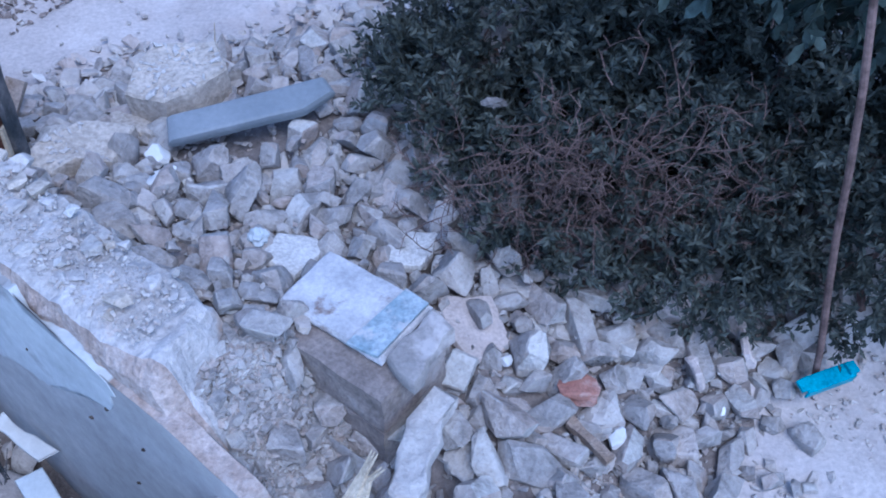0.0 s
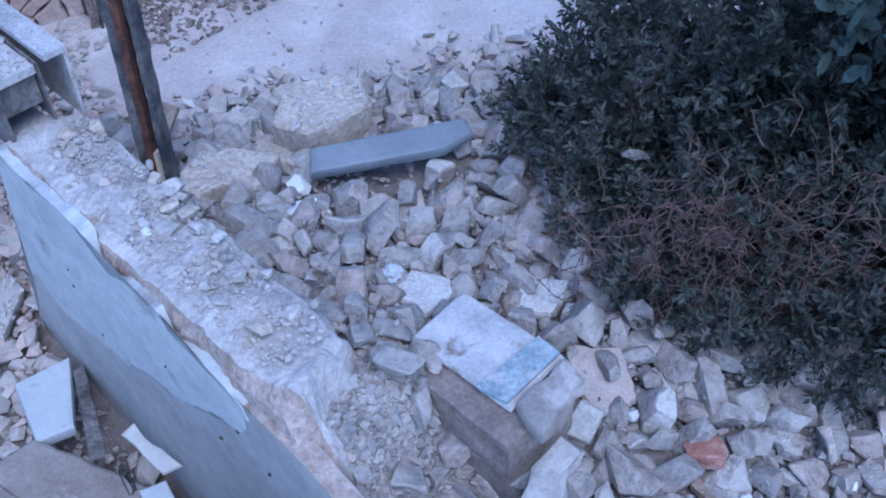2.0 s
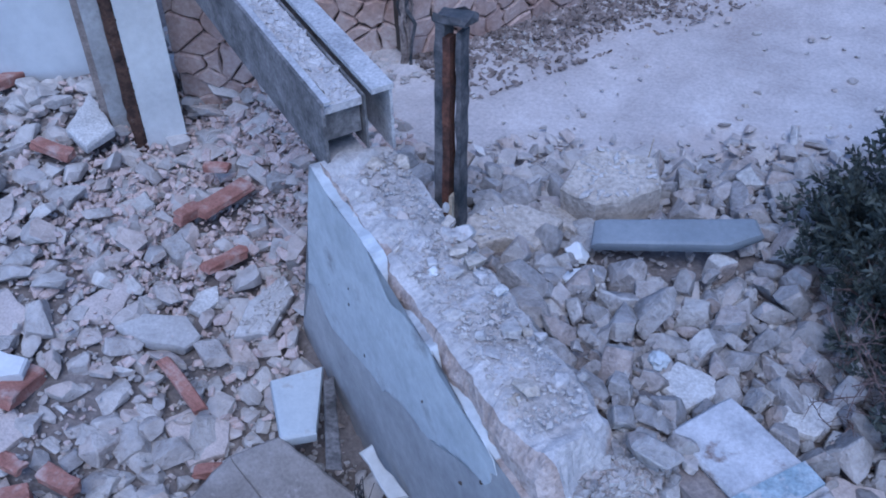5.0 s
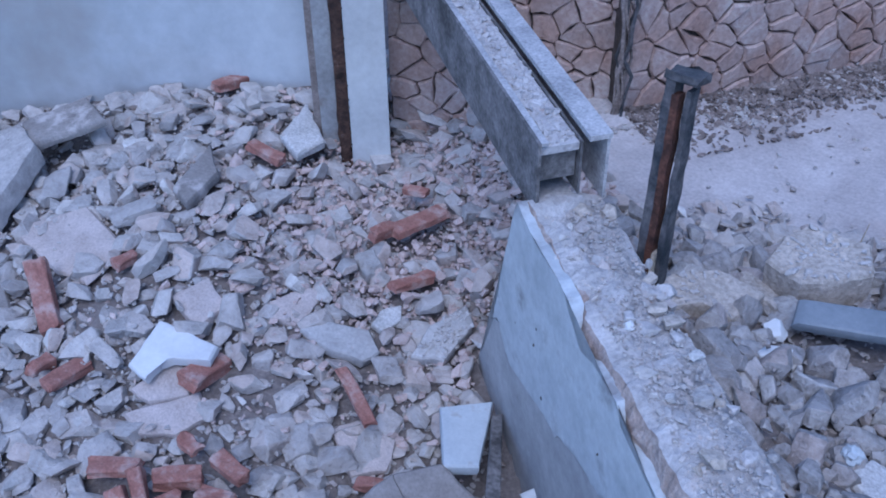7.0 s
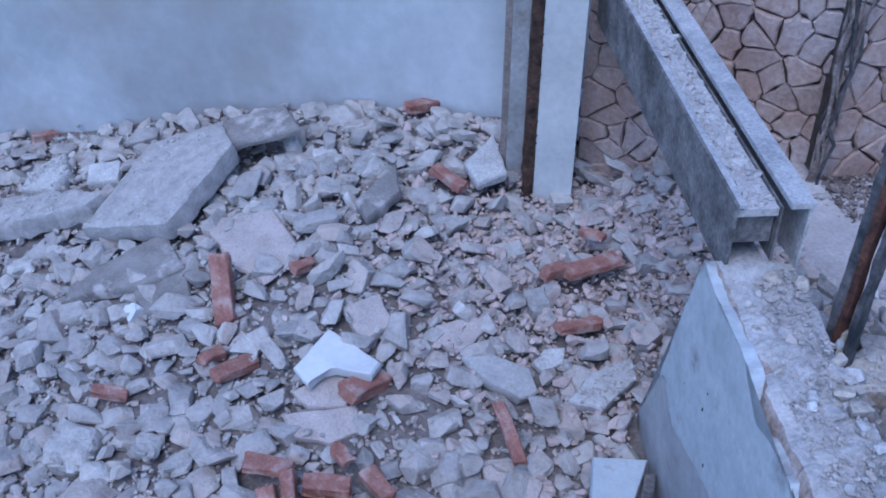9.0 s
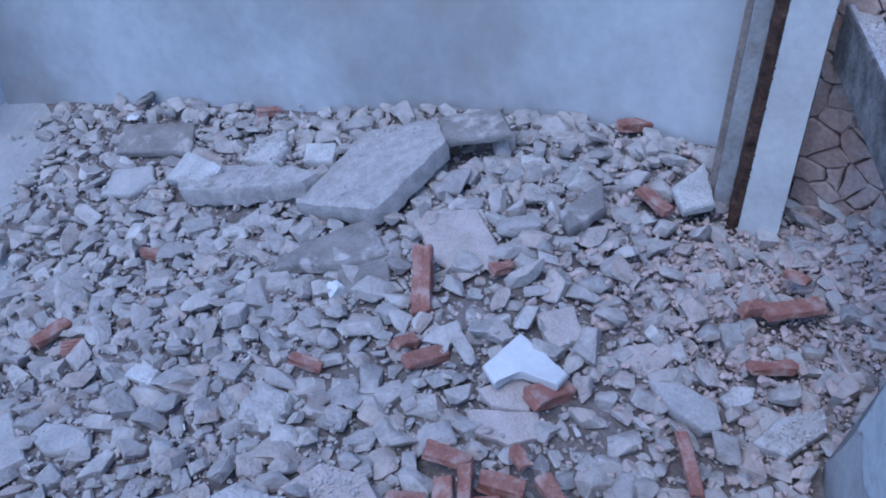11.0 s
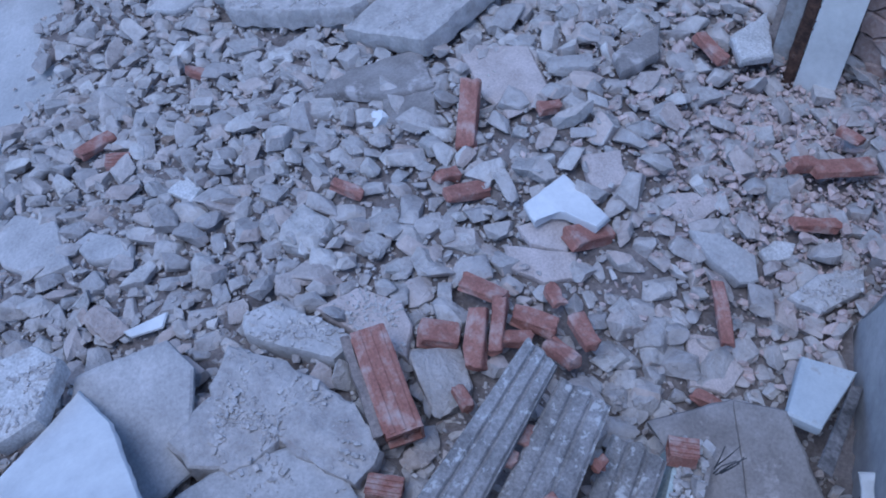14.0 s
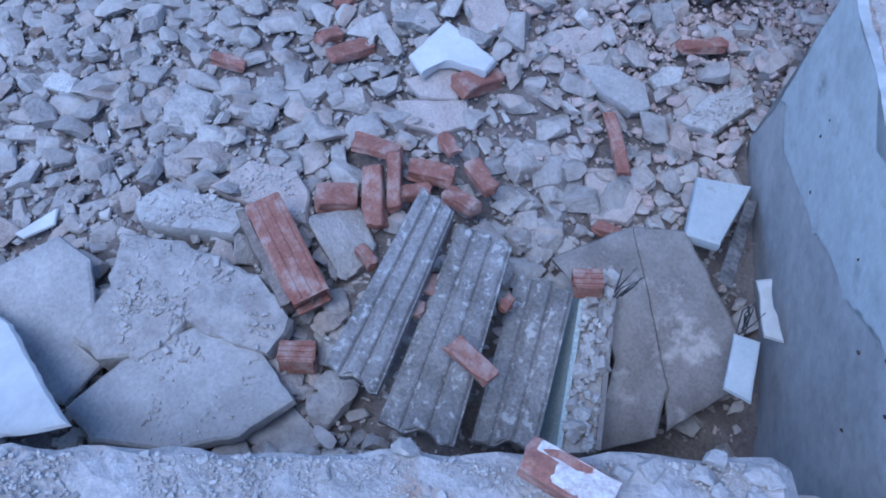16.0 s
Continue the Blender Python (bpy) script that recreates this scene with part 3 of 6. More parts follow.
def ridged_panel(corners):
    """A ribbed floor panel: corners far left, far right, near right, near left."""
    a, b, c, d = [Vector(p) for p in corners]
    mid = (a + b + c + d) / 4
    normal = (b - d).cross(a - c).normalized()
    if normal.z < 0:
        normal = -normal
    CLEAR.extend((p.x, p.y, 0.2) for p in (mid, a.lerp(c, 0.3), a.lerp(c, 0.7)))
    ob = base("ribbed_panel", mid, "grey ribbed concrete floor panel flecked with white, leaning in rubble", "floor panel", "ribbed floor panels")

    def sheet(s0, s1, rise, deep, nu, nv, inset):
        """A slightly warped sheet over part of the panel's width, with its own thickness."""
        bm = bmesh.new()
        grid = []
        for i in range(nv + 1):
            row = []
            for j in range(nu + 1):
                s, t = s0 + (s1 - s0) * j / nu, i / nv
                p = a.lerp(b, s).lerp(d.lerp(c, s), t)
                torn = 0.03 * noise.noise(Vector((s * 5, t * 3, mid.x))) - inset if i in (0, nv) else 0
                p += (a - d).normalized() * torn * (1 if i == 0 else -1)
                worn_down = 0.55 if j in (0, nu) else 1
                p += normal * (rise * worn_down + 0.007 * noise.noise(p * 14) + 0.004 * noise.noise(p * 37) + 0.012 * noise.noise(p * 3))
                row.append(bm.verts.new(p - mid))
            grid.append(row)
        for i in range(nv):
            for j in range(nu):
                bm.faces.new((grid[i][j], grid[i + 1][j], grid[i + 1][j + 1], grid[i][j + 1]))
        made = bmesh.ops.extrude_face_region(bm, geom=bm.faces[:])["geom"]
        bmesh.ops.translate(bm, vec=-normal * deep, verts=[g for g in made if isinstance(g, bmesh.types.BMVert)])
        bmesh.ops.recalc_face_normals(bm, faces=bm.faces)
        return bm

    part("panel", sheet(0, 1, 0.0, 0.06, 16, 34, 0.0), RIBBED, ob)
    for k in range(3):
        part("rib", sheet(k / 3 + 0.02, k / 3 + 0.29, 0.02, 0.025, 7, 40, 0.004 + 0.01 * (k % 2)), RIBBED, ob)


def rubble_strip(corners):
    a, b, c, d = [Vector(p) for p in corners]
    mid = (a + b + c + d) / 4
    ob = base("wall_sliver", mid, "upright sliver of rubble masonry with pale green painted side", "wall piece")
    normal = Vector((0.2, -0.15, 1)).normalized()
    rnd = random.Random(5)
    for k in range(110):
        s, t = rnd.uniform(0.1, 0.9), (k + rnd.random()) / 110
        p = a.lerp(b, s).lerp(d.lerp(c, s), t) - mid + normal * 0.004
        bm = stone_mesh(300 + k, 12)
        r = min(0.1, 0.03 + rnd.expovariate(50))
        bmesh.ops.transform(bm, matrix=Matrix.Translation(p) @ Euler((k, 2 * k, 3 * k)).to_matrix().to_4x4() @ Matrix.Diagonal((r, r, r * 0.7, 1)), verts=bm.verts)
        part("stone", bm, CONCRETE if k % 4 else PLASTER, ob)
    bm = bmesh.new()
    u = [bm.verts.new(x - mid - normal * 0.03) for x in (a, b, c, d)]
    v = [bm.verts.new(x - mid - normal * 0.3) for x in (a, b, c, d)]
    bm.faces.new(u), bm.faces.new(v[::-1])
    for k in range(4):
        bm.faces.new((u[k], v[k], v[(k + 1) % 4], u[(k + 1) % 4]))
    bmesh.ops.recalc_face_normals(bm, faces=bm.faces)
    part("mortar_bed", bm, ROUGH, ob)
    for p, q, mat, label in ((a, d, SAGE, "pale green painted face"), (b, c, BROWN, "brown bedding strip")):
        bm = bmesh.new()
        side = (d - a).cross(normal).normalized() * (0.012 if p is a else -0.012)
        lean = (a - b).normalized() * (0.1 if p is a else 0.0)
        top = [p - mid, q - mid, q - mid - normal * 0.4 + lean, p - mid - normal * 0.4 + lean]
        u = [bm.verts.new(x + side) for x in top]
        v = [bm.verts.new(x - side) for x in top]
        bm.faces.new(u), bm.faces.new(v[::-1])
        for k in range(4):
            bm.faces.new((u[k], v[k], v[(k + 1) % 4], u[(k + 1) % 4]))
        bmesh.ops.recalc_face_normals(bm, faces=bm.faces)
        part("side_face", bm, mat, ob, label)


SAGE = material("sage_paint", (0.36, 0.42, 0.42), (0.46, 0.52, 0.51), 4, rough=0.6, bump=0.06, stain=(0.3, 0.28, 0.26), stain_scale=7)
RIBBED = material("ribbed_concrete", (0.2, 0.19, 0.185), (0.34, 0.325, 0.32), 5, bump=0.7, fine=55, stain=(0.5, 0.495, 0.49), stain_scale=17, stain_at=0.56, edge=0.07)

# ---- single pieces of rubble, pit first, then the street side ----
broken_slab("concrete_slab", [(-6.15, 2.06, 0.19), (-6.56, 2.79, 0.35), (-6.20, 3.16, 0.54), (-5.87, 3.05, 0.56), (-5.60, 2.47, 0.42), (-5.57, 2.36, 0.39), (-5.91, 2.17, 0.27)], 0.15, ROUGH, "long dusty grey concrete slab fragment lying on rubble", "slab", 0.015)
broken_slab("concrete_slab", [(-6.24, 3.20, 0.51), (-6.04, 3.59, 0.59), (-5.67, 3.47, 0.61), (-5.93, 3.07, 0.52)], 0.06, BROWN, "brownish grey concrete slab piece against the white wall", "slab", 0.012)
broken_slab("concrete_slab", [(-7.33, 1.55, -0.13), (-7.16, 1.83, -0.02), (-6.57, 2.22, 0.20), (-6.33, 2.28, 0.26), (-6.32, 2.16, 0.23), (-6.59, 1.88, 0.10), (-7.08, 1.51, -0.09)], 0.15, ROUGH, "split grey concrete slab with a dark broken side", "slab", 0.02)
broken_slab("plaster_block", [(-7.56, 1.51, -0.27), (-7.70, 1.76, -0.16), (-7.00, 1.80, 0.09), (-7.02, 1.63, -0.02)], 0.07, PLASTER, "pale plaster corner leaning on the split slab", "block", 0.012)
broken_slab("plaster_block", [(-7.26, 2.05, -0.08), (-7.42, 2.17, -0.07), (-7.38, 2.47, 0.02), (-7.09, 2.37, 0.05), (-6.95, 2.18, 0.02)], 0.09, PLASTER, "white plastered masonry block lying on rubble", "block", 0.012)
broken_slab("plaster_block", [(-6.78, 2.37, 0.08), (-7.01, 2.49, 0.08), (-6.80, 2.65, 0.15), (-6.58, 2.53, 0.15)], 0.07, PLASTER, "small pale plastered block between slabs", "block", 0.012)
broken_slab("concrete_slab", [(-8.68, 1.48, -0.34), (-8.15, 1.95, -0.18), (-7.80, 1.81, -0.23), (-8.33, 1.32, -0.39)], 0.07, BROWN, "dusty brown flat slab near the white wall", "slab", 0.012)
broken_slab("concrete_slab", [(-7.93, 1.07, -0.50), (-8.15, 1.25, -0.44), (-7.93, 1.51, -0.35), (-7.72, 1.48, -0.36), (-7.72, 1.26, -0.44)], 0.06, CONCRETE, "grey slab fragment lying flat in rubble", "slab", 0.012)
broken_slab("ridged_fragment", [(-5.69, 1.68, 0.05), (-5.83, 1.85, 0.08), (-5.69, 2.40, 0.24), (-5.25, 2.30, 0.27), (-5.35, 2.05, 0.19), (-5.59, 1.84, 0.10)], 0.07, BROWN, "long grey ridged floor block fragment", "slab", 0.012)
broken_slab("concrete_slab", [(-5.47, 2.03, 0.13), (-5.25, 2.31, 0.24), (-4.97, 2.19, 0.24), (-5.15, 1.95, 0.15)], 0.06, BROWN, "dusty flat slab fragment under smaller stones", "slab", 0.012)
broken_slab("render_sheet", [(-5.63, 2.62, 0.26), (-5.26, 2.96, 0.39), (-4.72, 2.82, 0.43), (-4.69, 2.51, 0.37), (-4.99, 2.50, 0.32)], 0.04, DUST, "dust covered pinkish render sheet lying flat", "slab", 0.012)
broken_slab("ridged_fragment", [(-4.84, 3.30, 0.52), (-5.03, 3.77, 0.51), (-4.74, 3.57, 0.52), (-4.63, 3.22, 0.53)], 0.07, BROWN, "grey ridged floor block fragment tilted on rubble", "slab", 0.012)
broken_slab("plaster_block", [(-4.76, 4.12, 0.50), (-4.90, 4.53, 0.51), (-4.50, 4.27, 0.48), (-4.53, 4.04, 0.48)], 0.06, PLASTER, "pale plaster sheet leaning by the column foot", "slab", 0.012)
broken_slab("ridged_fragment", [(-4.21, 2.71, 0.39), (-4.14, 2.93, 0.41), (-3.94, 2.87, 0.36), (-3.95, 2.66, 0.33)], 0.06, DUST, "pinkish ridged floor tile fragment", "tile", 0.012)
broken_slab("plaster_block", [(-4.02, 2.26, 0.34), (-4.12, 2.56, 0.38), (-3.74, 2.62, 0.36), (-3.70, 2.53, 0.35), (-3.77, 2.47, 0.35), (-3.86, 2.42, 0.35), (-3.90, 2.36, 0.34), (-3.88, 2.25, 0.33)], 0.06, WHITE, "large white plaster corner piece lying on rubble", "plaster piece", 0.006)
broken_slab("render_sheet", [(-3.98, 2.21, 0.23), (-3.93, 2.44, 0.27), (-3.82, 2.48, 0.25), (-3.72, 2.38, 0.21), (-3.85, 2.21, 0.20)], 0.05, DUST, "dusty pink slab piece under the white plaster corner", "slab", 0.012)
broken_slab("concrete_slab", [(-3.56, 3.03, 0.28), (-3.48, 3.17, 0.27), (-3.29, 3.29, 0.22), (-3.16, 3.24, 0.18), (-3.18, 3.12, 0.18), (-3.34, 3.04, 0.22)], 0.07, CONCRETE, "grey concrete piece with one pale broken edge", "slab", 0.012)
broken_slab("plaster_block", [(-3.32, 3.34, 0.21), (-3.35, 3.46, 0.22), (-3.29, 3.57, 0.21), (-3.22, 3.48, 0.19), (-3.25, 3.35, 0.19)], 0.04, PLASTER, "pale rounded plaster chip on rubble", "plaster piece", 0.012)
broken_slab("concrete_slab", [(-3.02, 3.31, 0.17), (-3.06, 3.53, 0.20), (-3.00, 3.80, 0.21), (-2.89, 3.72, 0.17), (-2.87, 3.42, 0.14)], 0.1, CONCRETE, "thick grey concrete lump near the broken wall", "concrete lump", 0.012)
broken_slab("concrete_slab", [(-3.74, 2.96, 0.30), (-3.81, 3.05, 0.32), (-3.73, 3.30, 0.31), (-3.62, 3.31, 0.28), (-3.59, 3.06, 0.26)], 0.05, DUST, "dusty flat slab piece half buried in rubble", "slab", 0.012)
broken_slab("concrete_slab", [(-3.91, 2.10, 0.18), (-3.70, 2.43, 0.20), (-3.56, 2.36, 0.15), (-3.63, 2.19, 0.13), (-3.78, 2.07, 0.14)], 0.06, DUST, "dusty flat slab piece half buried", "slab", 0.012)
broken_slab("concrete_slab", [(-5.97, -0.42, -0.69), (-6.09, -0.26, -0.65), (-5.79, -0.03, -0.52), (-5.27, -0.03, -0.42), (-5.33, -0.23, -0.51), (-5.63, -0.41, -0.63)], 0.08, CONCRETE, "grey concrete lump in the lower rubble", "concrete lump", 0.012)
broken_slab("concrete_slab", [(-5.47, 0.03, -0.45), (-5.50, 0.14, -0.42), (-5.23, 0.34, -0.32), (-5.07, 0.31, -0.31), (-5.25, 0.06, -0.41)], 0.06, CONCRETE, "grey stone plate in the lower rubble", "slab", 0.012)
broken_slab("plaster_block", [(-5.50, 0.63, -0.26), (-5.57, 0.77, -0.22), (-5.36, 0.82, -0.18), (-5.28, 0.73, -0.20)], 0.05, PLASTER, "white plaster lump in grey rubble", "plaster piece", 0.012)
broken_slab("concrete_slab", [(-4.19, 0.72, -0.06), (-4.18, 0.89, -0.02), (-3.87, 1.10, 0.02), (-3.72, 1.18, 0.04), (-3.68, 1.03, 0.00), (-3.88, 0.83, -0.04), (-4.06, 0.68, -0.07)], 0.14, CONCRETE, "thick pale concrete slab fragment", "slab", 0.012)
broken_slab("concrete_slab", [(-4.05, 1.07, -0.02), (-4.06, 1.31, 0.03), (-3.85, 1.48, 0.06), (-3.69, 1.47, 0.05), (-3.52, 1.36, 0.02), (-3.73, 1.23, 0.00)], 0.1, DUST, "rough dusty concrete fragment beside bricks", "slab", 0.012)
broken_slab("concrete_slab", [(-3.58, 0.14, -0.11), (-3.75, 0.41, -0.05), (-3.97, 0.57, -0.00), (-3.72, 0.82, 0.04), (-3.28, 1.02, 0.07), (-3.05, 1.02, 0.06), (-2.96, 0.85, 0.02), (-3.32, 0.63, -0.02), (-3.29, 0.35, -0.08), (-3.42, 0.22, -0.10)], 0.14, ROUGH, "large cracked slab with rough crumbly face", "slab", 0.03)
broken_slab("concrete_slab", [(-3.29, -0.01, -0.17), (-3.35, 0.29, -0.11), (-3.29, 0.72, -0.02), (-3.11, 0.84, -0.01), (-2.71, 0.85, -0.03), (-2.71, 0.58, -0.09), (-2.82, 0.30, -0.14), (-3.08, 0.03, -0.18)], 0.1, CONCRETE, "large smooth concrete slab by the low wall", "slab", 0.01)
broken_slab("concrete_slab", [(-2.76, 0.61, -0.23), (-2.81, 0.75, -0.21), (-2.76, 0.87, -0.19), (-2.53, 0.92, -0.21), (-2.58, 0.72, -0.24)], 0.08, ROUGH, "broken slab corner below the smooth slab", "slab", 0.012)
broken_slab("render_piece", [(-4.16, -0.16, -0.11), (-4.12, 0.30, 0.00), (-3.91, 0.38, -0.02), (-3.44, 0.22, -0.18), (-3.37, -0.01, -0.25), (-3.51, -0.15, -0.26), (-3.86, -0.29, -0.21)], 0.06, CONCRETE, "smooth grey render panel leaning in rubble", "panel", 0.006)
broken_slab("painted_wall_piece", [(-3.68, -0.60, -0.08), (-3.90, -0.33, -0.09), (-4.07, -0.16, -0.11), (-3.69, -0.06, 0.05), (-3.39, -0.05, 0.16), (-2.86, -0.02, 0.36), (-3.30, -0.63, 0.05)], 0.05, WHITE, "white painted wall panel leaning on end", "panel", 0.006)
broken_slab("brick_wall_piece", [(-4.35, -0.49, -0.05), (-4.34, -0.31, 0.00), (-4.16, -0.20, 0.05), (-3.88, -0.37, 0.01), (-3.84, -0.57, -0.04)], 0.12, PLASTER, "broken plastered wall piece with red brick edge", "wall piece", 0.012)
broken_slab("render_piece", [(-2.71, 2.26, 0.03), (-2.60, 2.66, 0.13), (-2.32, 2.57, -0.04), (-1.95, 2.43, -0.28), (-1.83, 2.28, -0.40), (-1.94, 2.00, -0.44), (-2.19, 2.28, -0.21), (-2.42, 2.35, -0.07)], 0.07, BROWN, "large brown render slab leaning by the broken wall", "slab", 0.006)
broken_slab("render_piece", [(-2.61, 2.65, 0.12), (-2.43, 2.84, 0.15), (-2.24, 2.83, 0.06), (-1.92, 2.81, -0.10), (-1.78, 2.65, -0.27), (-1.84, 2.36, -0.43), (-1.98, 2.44, -0.31), (-2.34, 2.57, -0.06)], 0.07, BROWN, "cracked off half of the brown render slab", "slab", 0.006)
broken_slab("white_box_panel", [(-2.69, 3.15, 0.13), (-2.51, 3.37, 0.10), (-2.30, 2.96, 0.12), (-2.43, 2.84, 0.14)], 0.07, BLUEWHITE, "small dusty white square board on rubble", "board", 0.002)
broken_slab("light_board", [(-1.91, 2.71, 0.04), (-1.81, 2.78, 0.04), (-1.62, 2.57, -0.04), (-1.74, 2.51, -0.03)], 0.02, BLUEWHITE, "pale blue board end sticking up from the gap", "board", 0.002)
broken_slab("metal_strip", [(-2.00, 2.86, 0.24), (-1.96, 2.92, 0.24), (-1.92, 2.89, 0.21), (-1.83, 2.86, 0.16), (-1.73, 2.82, 0.11), (-1.79, 2.75, 0.11), (-1.89, 2.81, 0.17)], 0.012, COLUMN, "torn white metal strip against the broken wall", "strip", 0.012)
broken_slab("dark_board", [(-2.47, 3.3, 0.08), (-2.44, 3.36, 0.06), (-2.06, 2.8, 0.16), (-2.13, 2.77, 0.17)], 0.02, SHADED, "dusty thin board standing beside the broken wall", "board", 0.003)
broken_slab("concrete_slab", [(-3.08, 2.73, 0.06), (-3.01, 2.87, 0.06), (-2.80, 2.92, -0.00), (-2.73, 2.77, -0.05), (-2.85, 2.62, -0.04)], 0.06, DUST, "round edged grey slab piece in rubble", "slab", 0.012)
broken_slab("wall_tile", [(-4.51, 0.13, -0.29), (-4.50, 0.38, -0.22), (-4.41, 0.33, -0.23), (-4.45, 0.16, -0.28)], 0.015, WHITE, "broken white wall tile lying on stones", "tile", 0.002)
broken_slab("plaster_plate", [(-0.75, 3.07, 1.10), (-0.70, 3.22, 1.08), (-0.55, 3.22, 1.05), (-0.51, 3.16, 1.05), (-0.60, 2.99, 1.08)], 0.04, PLASTER, "pale curved plaster plate on stones", "plaster piece", 0.012)
broken_slab("plaster_plate", [(-0.29, 3.11, 1.00), (-0.27, 3.31, 1.01), (-0.08, 3.33, 0.98), (-0.11, 3.21, 0.98), (-0.15, 3.14, 0.98)], 0.04, PLASTER, "square pale plaster plate on stones", "plaster piece", 0.012)
broken_slab("plaster_plate", [(-0.07, 3.02, 0.95), (0.13, 3.07, 0.90), (0.22, 2.86, 0.86), (0.08, 2.75, 0.89), (-0.03, 2.85, 0.92)], 0.04, DUST, "large dusty plaster plate on stones", "plaster piece", 0.012)
broken_slab("plaster_plate", [(-0.82, 2.97, 1.12), (-0.72, 3.03, 1.09), (-0.64, 2.95, 1.09), (-0.69, 2.87, 1.11), (-0.75, 2.89, 1.11)], 0.05, CONCRETE, "grey slab piece beside the stub", "slab", 0.012)
broken_slab("limestone_block", [(-1.47, 3.94, 1.18), (-1.46, 4.13, 1.21), (-1.40, 4.26, 1.22), (-1.13, 4.29, 1.21), (-1.04, 4.10, 1.2), (-1.15, 3.97, 1.2), (-1.28, 3.89, 1.18)], 0.22, LIME, "large rough pale limestone block", "stone block", 0.011)
broken_slab("limestone_block", [(-1.80, 3.51, 1.16), (-1.75, 3.64, 1.17), (-1.61, 3.77, 1.17), (-1.39, 3.79, 1.14), (-1.40, 3.68, 1.13), (-1.43, 3.56, 1.12), (-1.57, 3.55, 1.16), (-1.65, 3.46, 1.15)], 0.17, LIME, "rough limestone block beside the broken wall", "stone block", 0.011)
broken_slab("marble_slab", [(-1.24, 3.78, 1.19), (-0.60, 4.01, 1.23), (-0.55, 3.94, 1.21), (-0.66, 3.84, 1.19), (-1.21, 3.65, 1.16)], 0.05, SLATE, "smooth grey marble sill slab lying tilted", "slab", 0.002)
broken_slab("stone_plate", [(-1.59, 3.96, 1.04), (-1.56, 4.02, 1.03), (-1.34, 3.89, 1.06), (-1.32, 3.77, 1.09), (-1.52, 3.86, 1.06)], 0.06, LIME, "flat limestone plate under a block", "stone", 0.012)
broken_slab("roof_tile_piece", [(0.80, 3.13, 0.81), (0.90, 3.21, 0.82), (1.03, 3.15, 0.78), (1.02, 3.04, 0.73), (0.82, 3.07, 0.79)], 0.06, DUST, "dusty reddish tile block by the shrub", "tile", 0.012)
broken_slab("slab_top_plate", [(-0.61, 2.76, 1.22), (-0.46, 3.00, 1.22), (-0.07, 2.74, 1.22), (-0.23, 2.49, 1.22)], 0.035, PAINTED, "pale painted slab on top of a masonry stub", "slab", 0.004)
broken_slab("slab_end_piece", [(-0.22, 2.48, 1.24), (-0.06, 2.71, 1.24), (-0.00, 2.63, 1.24), (-0.11, 2.38, 1.24)], 0.06, BROWN, "brown broken end of the painted slab", "slab", 0.02)
broken_slab("plaster_flake", [(-0.16, 2.34, 1.06), (-0.06, 2.50, 1.06), (0.00, 2.47, 1.06), (-0.05, 2.25, 1.06), (-0.09, 2.07, 1.06), (-0.18, 2.07, 1.06)], 0.06, ROUGH, "crumbled pale grey mortar flake beside the stub", "plaster piece", 0.03)
brick("broken_brick", (-3.74, 2.51, 0.25), 0.26, 0.12, 0.09, 95, 12, 6, RED, "broken red clay brick lying among grey rubble", "brick")
brick("broken_brick", (-3.55, 1.55, 0.08), 0.20, 0.13, 0.1, 66, 12, 6, RED, "broken red clay brick lying among grey rubble", "brick")
brick("broken_brick", (-3.42, 1.69, 0.13), 0.31, 0.1, 0.08, -28, 30, 15, RED, "broken red clay brick lying among grey rubble", "brick")
brick("broken_brick", (-3.44, 1.82, 0.16), 0.30, 0.07, 0.08, -33, 20, 10, RED, "broken red clay brick lying among grey rubble", "brick")
brick("broken_brick", (-3.40, 2.01, 0.14), 0.23, 0.1, 0.08, 47, 5, 2, RED, "broken red clay brick lying among grey rubble", "brick")
brick("broken_brick", (-3.18, 2.05, 0.11), 0.20, 0.08, 0.07, 14, -10, -5, RED, "broken red clay brick lying among grey rubble", "brick")
brick("broken_brick", (-3.36, 1.87, 0.11), 0.16, 0.07, 0.07, 73, 8, 4, RED, "broken red clay brick lying among grey rubble", "brick")
brick("broken_brick", (-3.68, 1.86, 0.16), 0.25, 0.1, 0.05, 38, 0, 0, RED, "broken red clay brick lying among grey rubble", "brick")
brick("broken_brick", (-4.49, 2.03, 0.23), 0.14, 0.07, 0.06, 93, 10, 5, RED, "broken red clay brick lying among grey rubble", "brick")
brick("broken_brick", (-4.33, 2.08, 0.22), 0.26, 0.1, 0.06, 89, 5, 2, RED, "broken red clay brick lying among grey rubble", "brick")
brick("broken_brick", (-4.74, 1.53, 0.08), 0.20, 0.06, 0.06, 43, 8, 4, RED, "broken red clay brick lying among grey rubble", "brick")
brick("broken_brick", (-4.59, 2.72, 0.44), 0.13, 0.07, 0.06, 83, 5, 2, RED, "broken red clay brick lying among grey rubble", "brick")
brick("broken_brick", (-4.80, 2.31, 0.35), 0.45, 0.11, 0.1, -29, 25, 12, RED, "broken red clay brick lying among grey rubble", "brick")
brick("broken_brick", (-6.38, 0.35, -0.49), 0.29, 0.1, 0.06, 115, 0, 0, RED, "broken red clay brick lying among grey rubble", "brick")
brick("broken_brick", (-3.69, 3.89, 0.35), 0.18, 0.08, 0.07, 86, 10, 5, RED, "broken red clay brick lying among grey rubble", "brick")
brick("broken_brick", (-3.59, 4.10, 0.34), 0.37, 0.12, 0.05, 71, 0, 0, RED, "broken red clay brick lying among grey rubble", "brick")
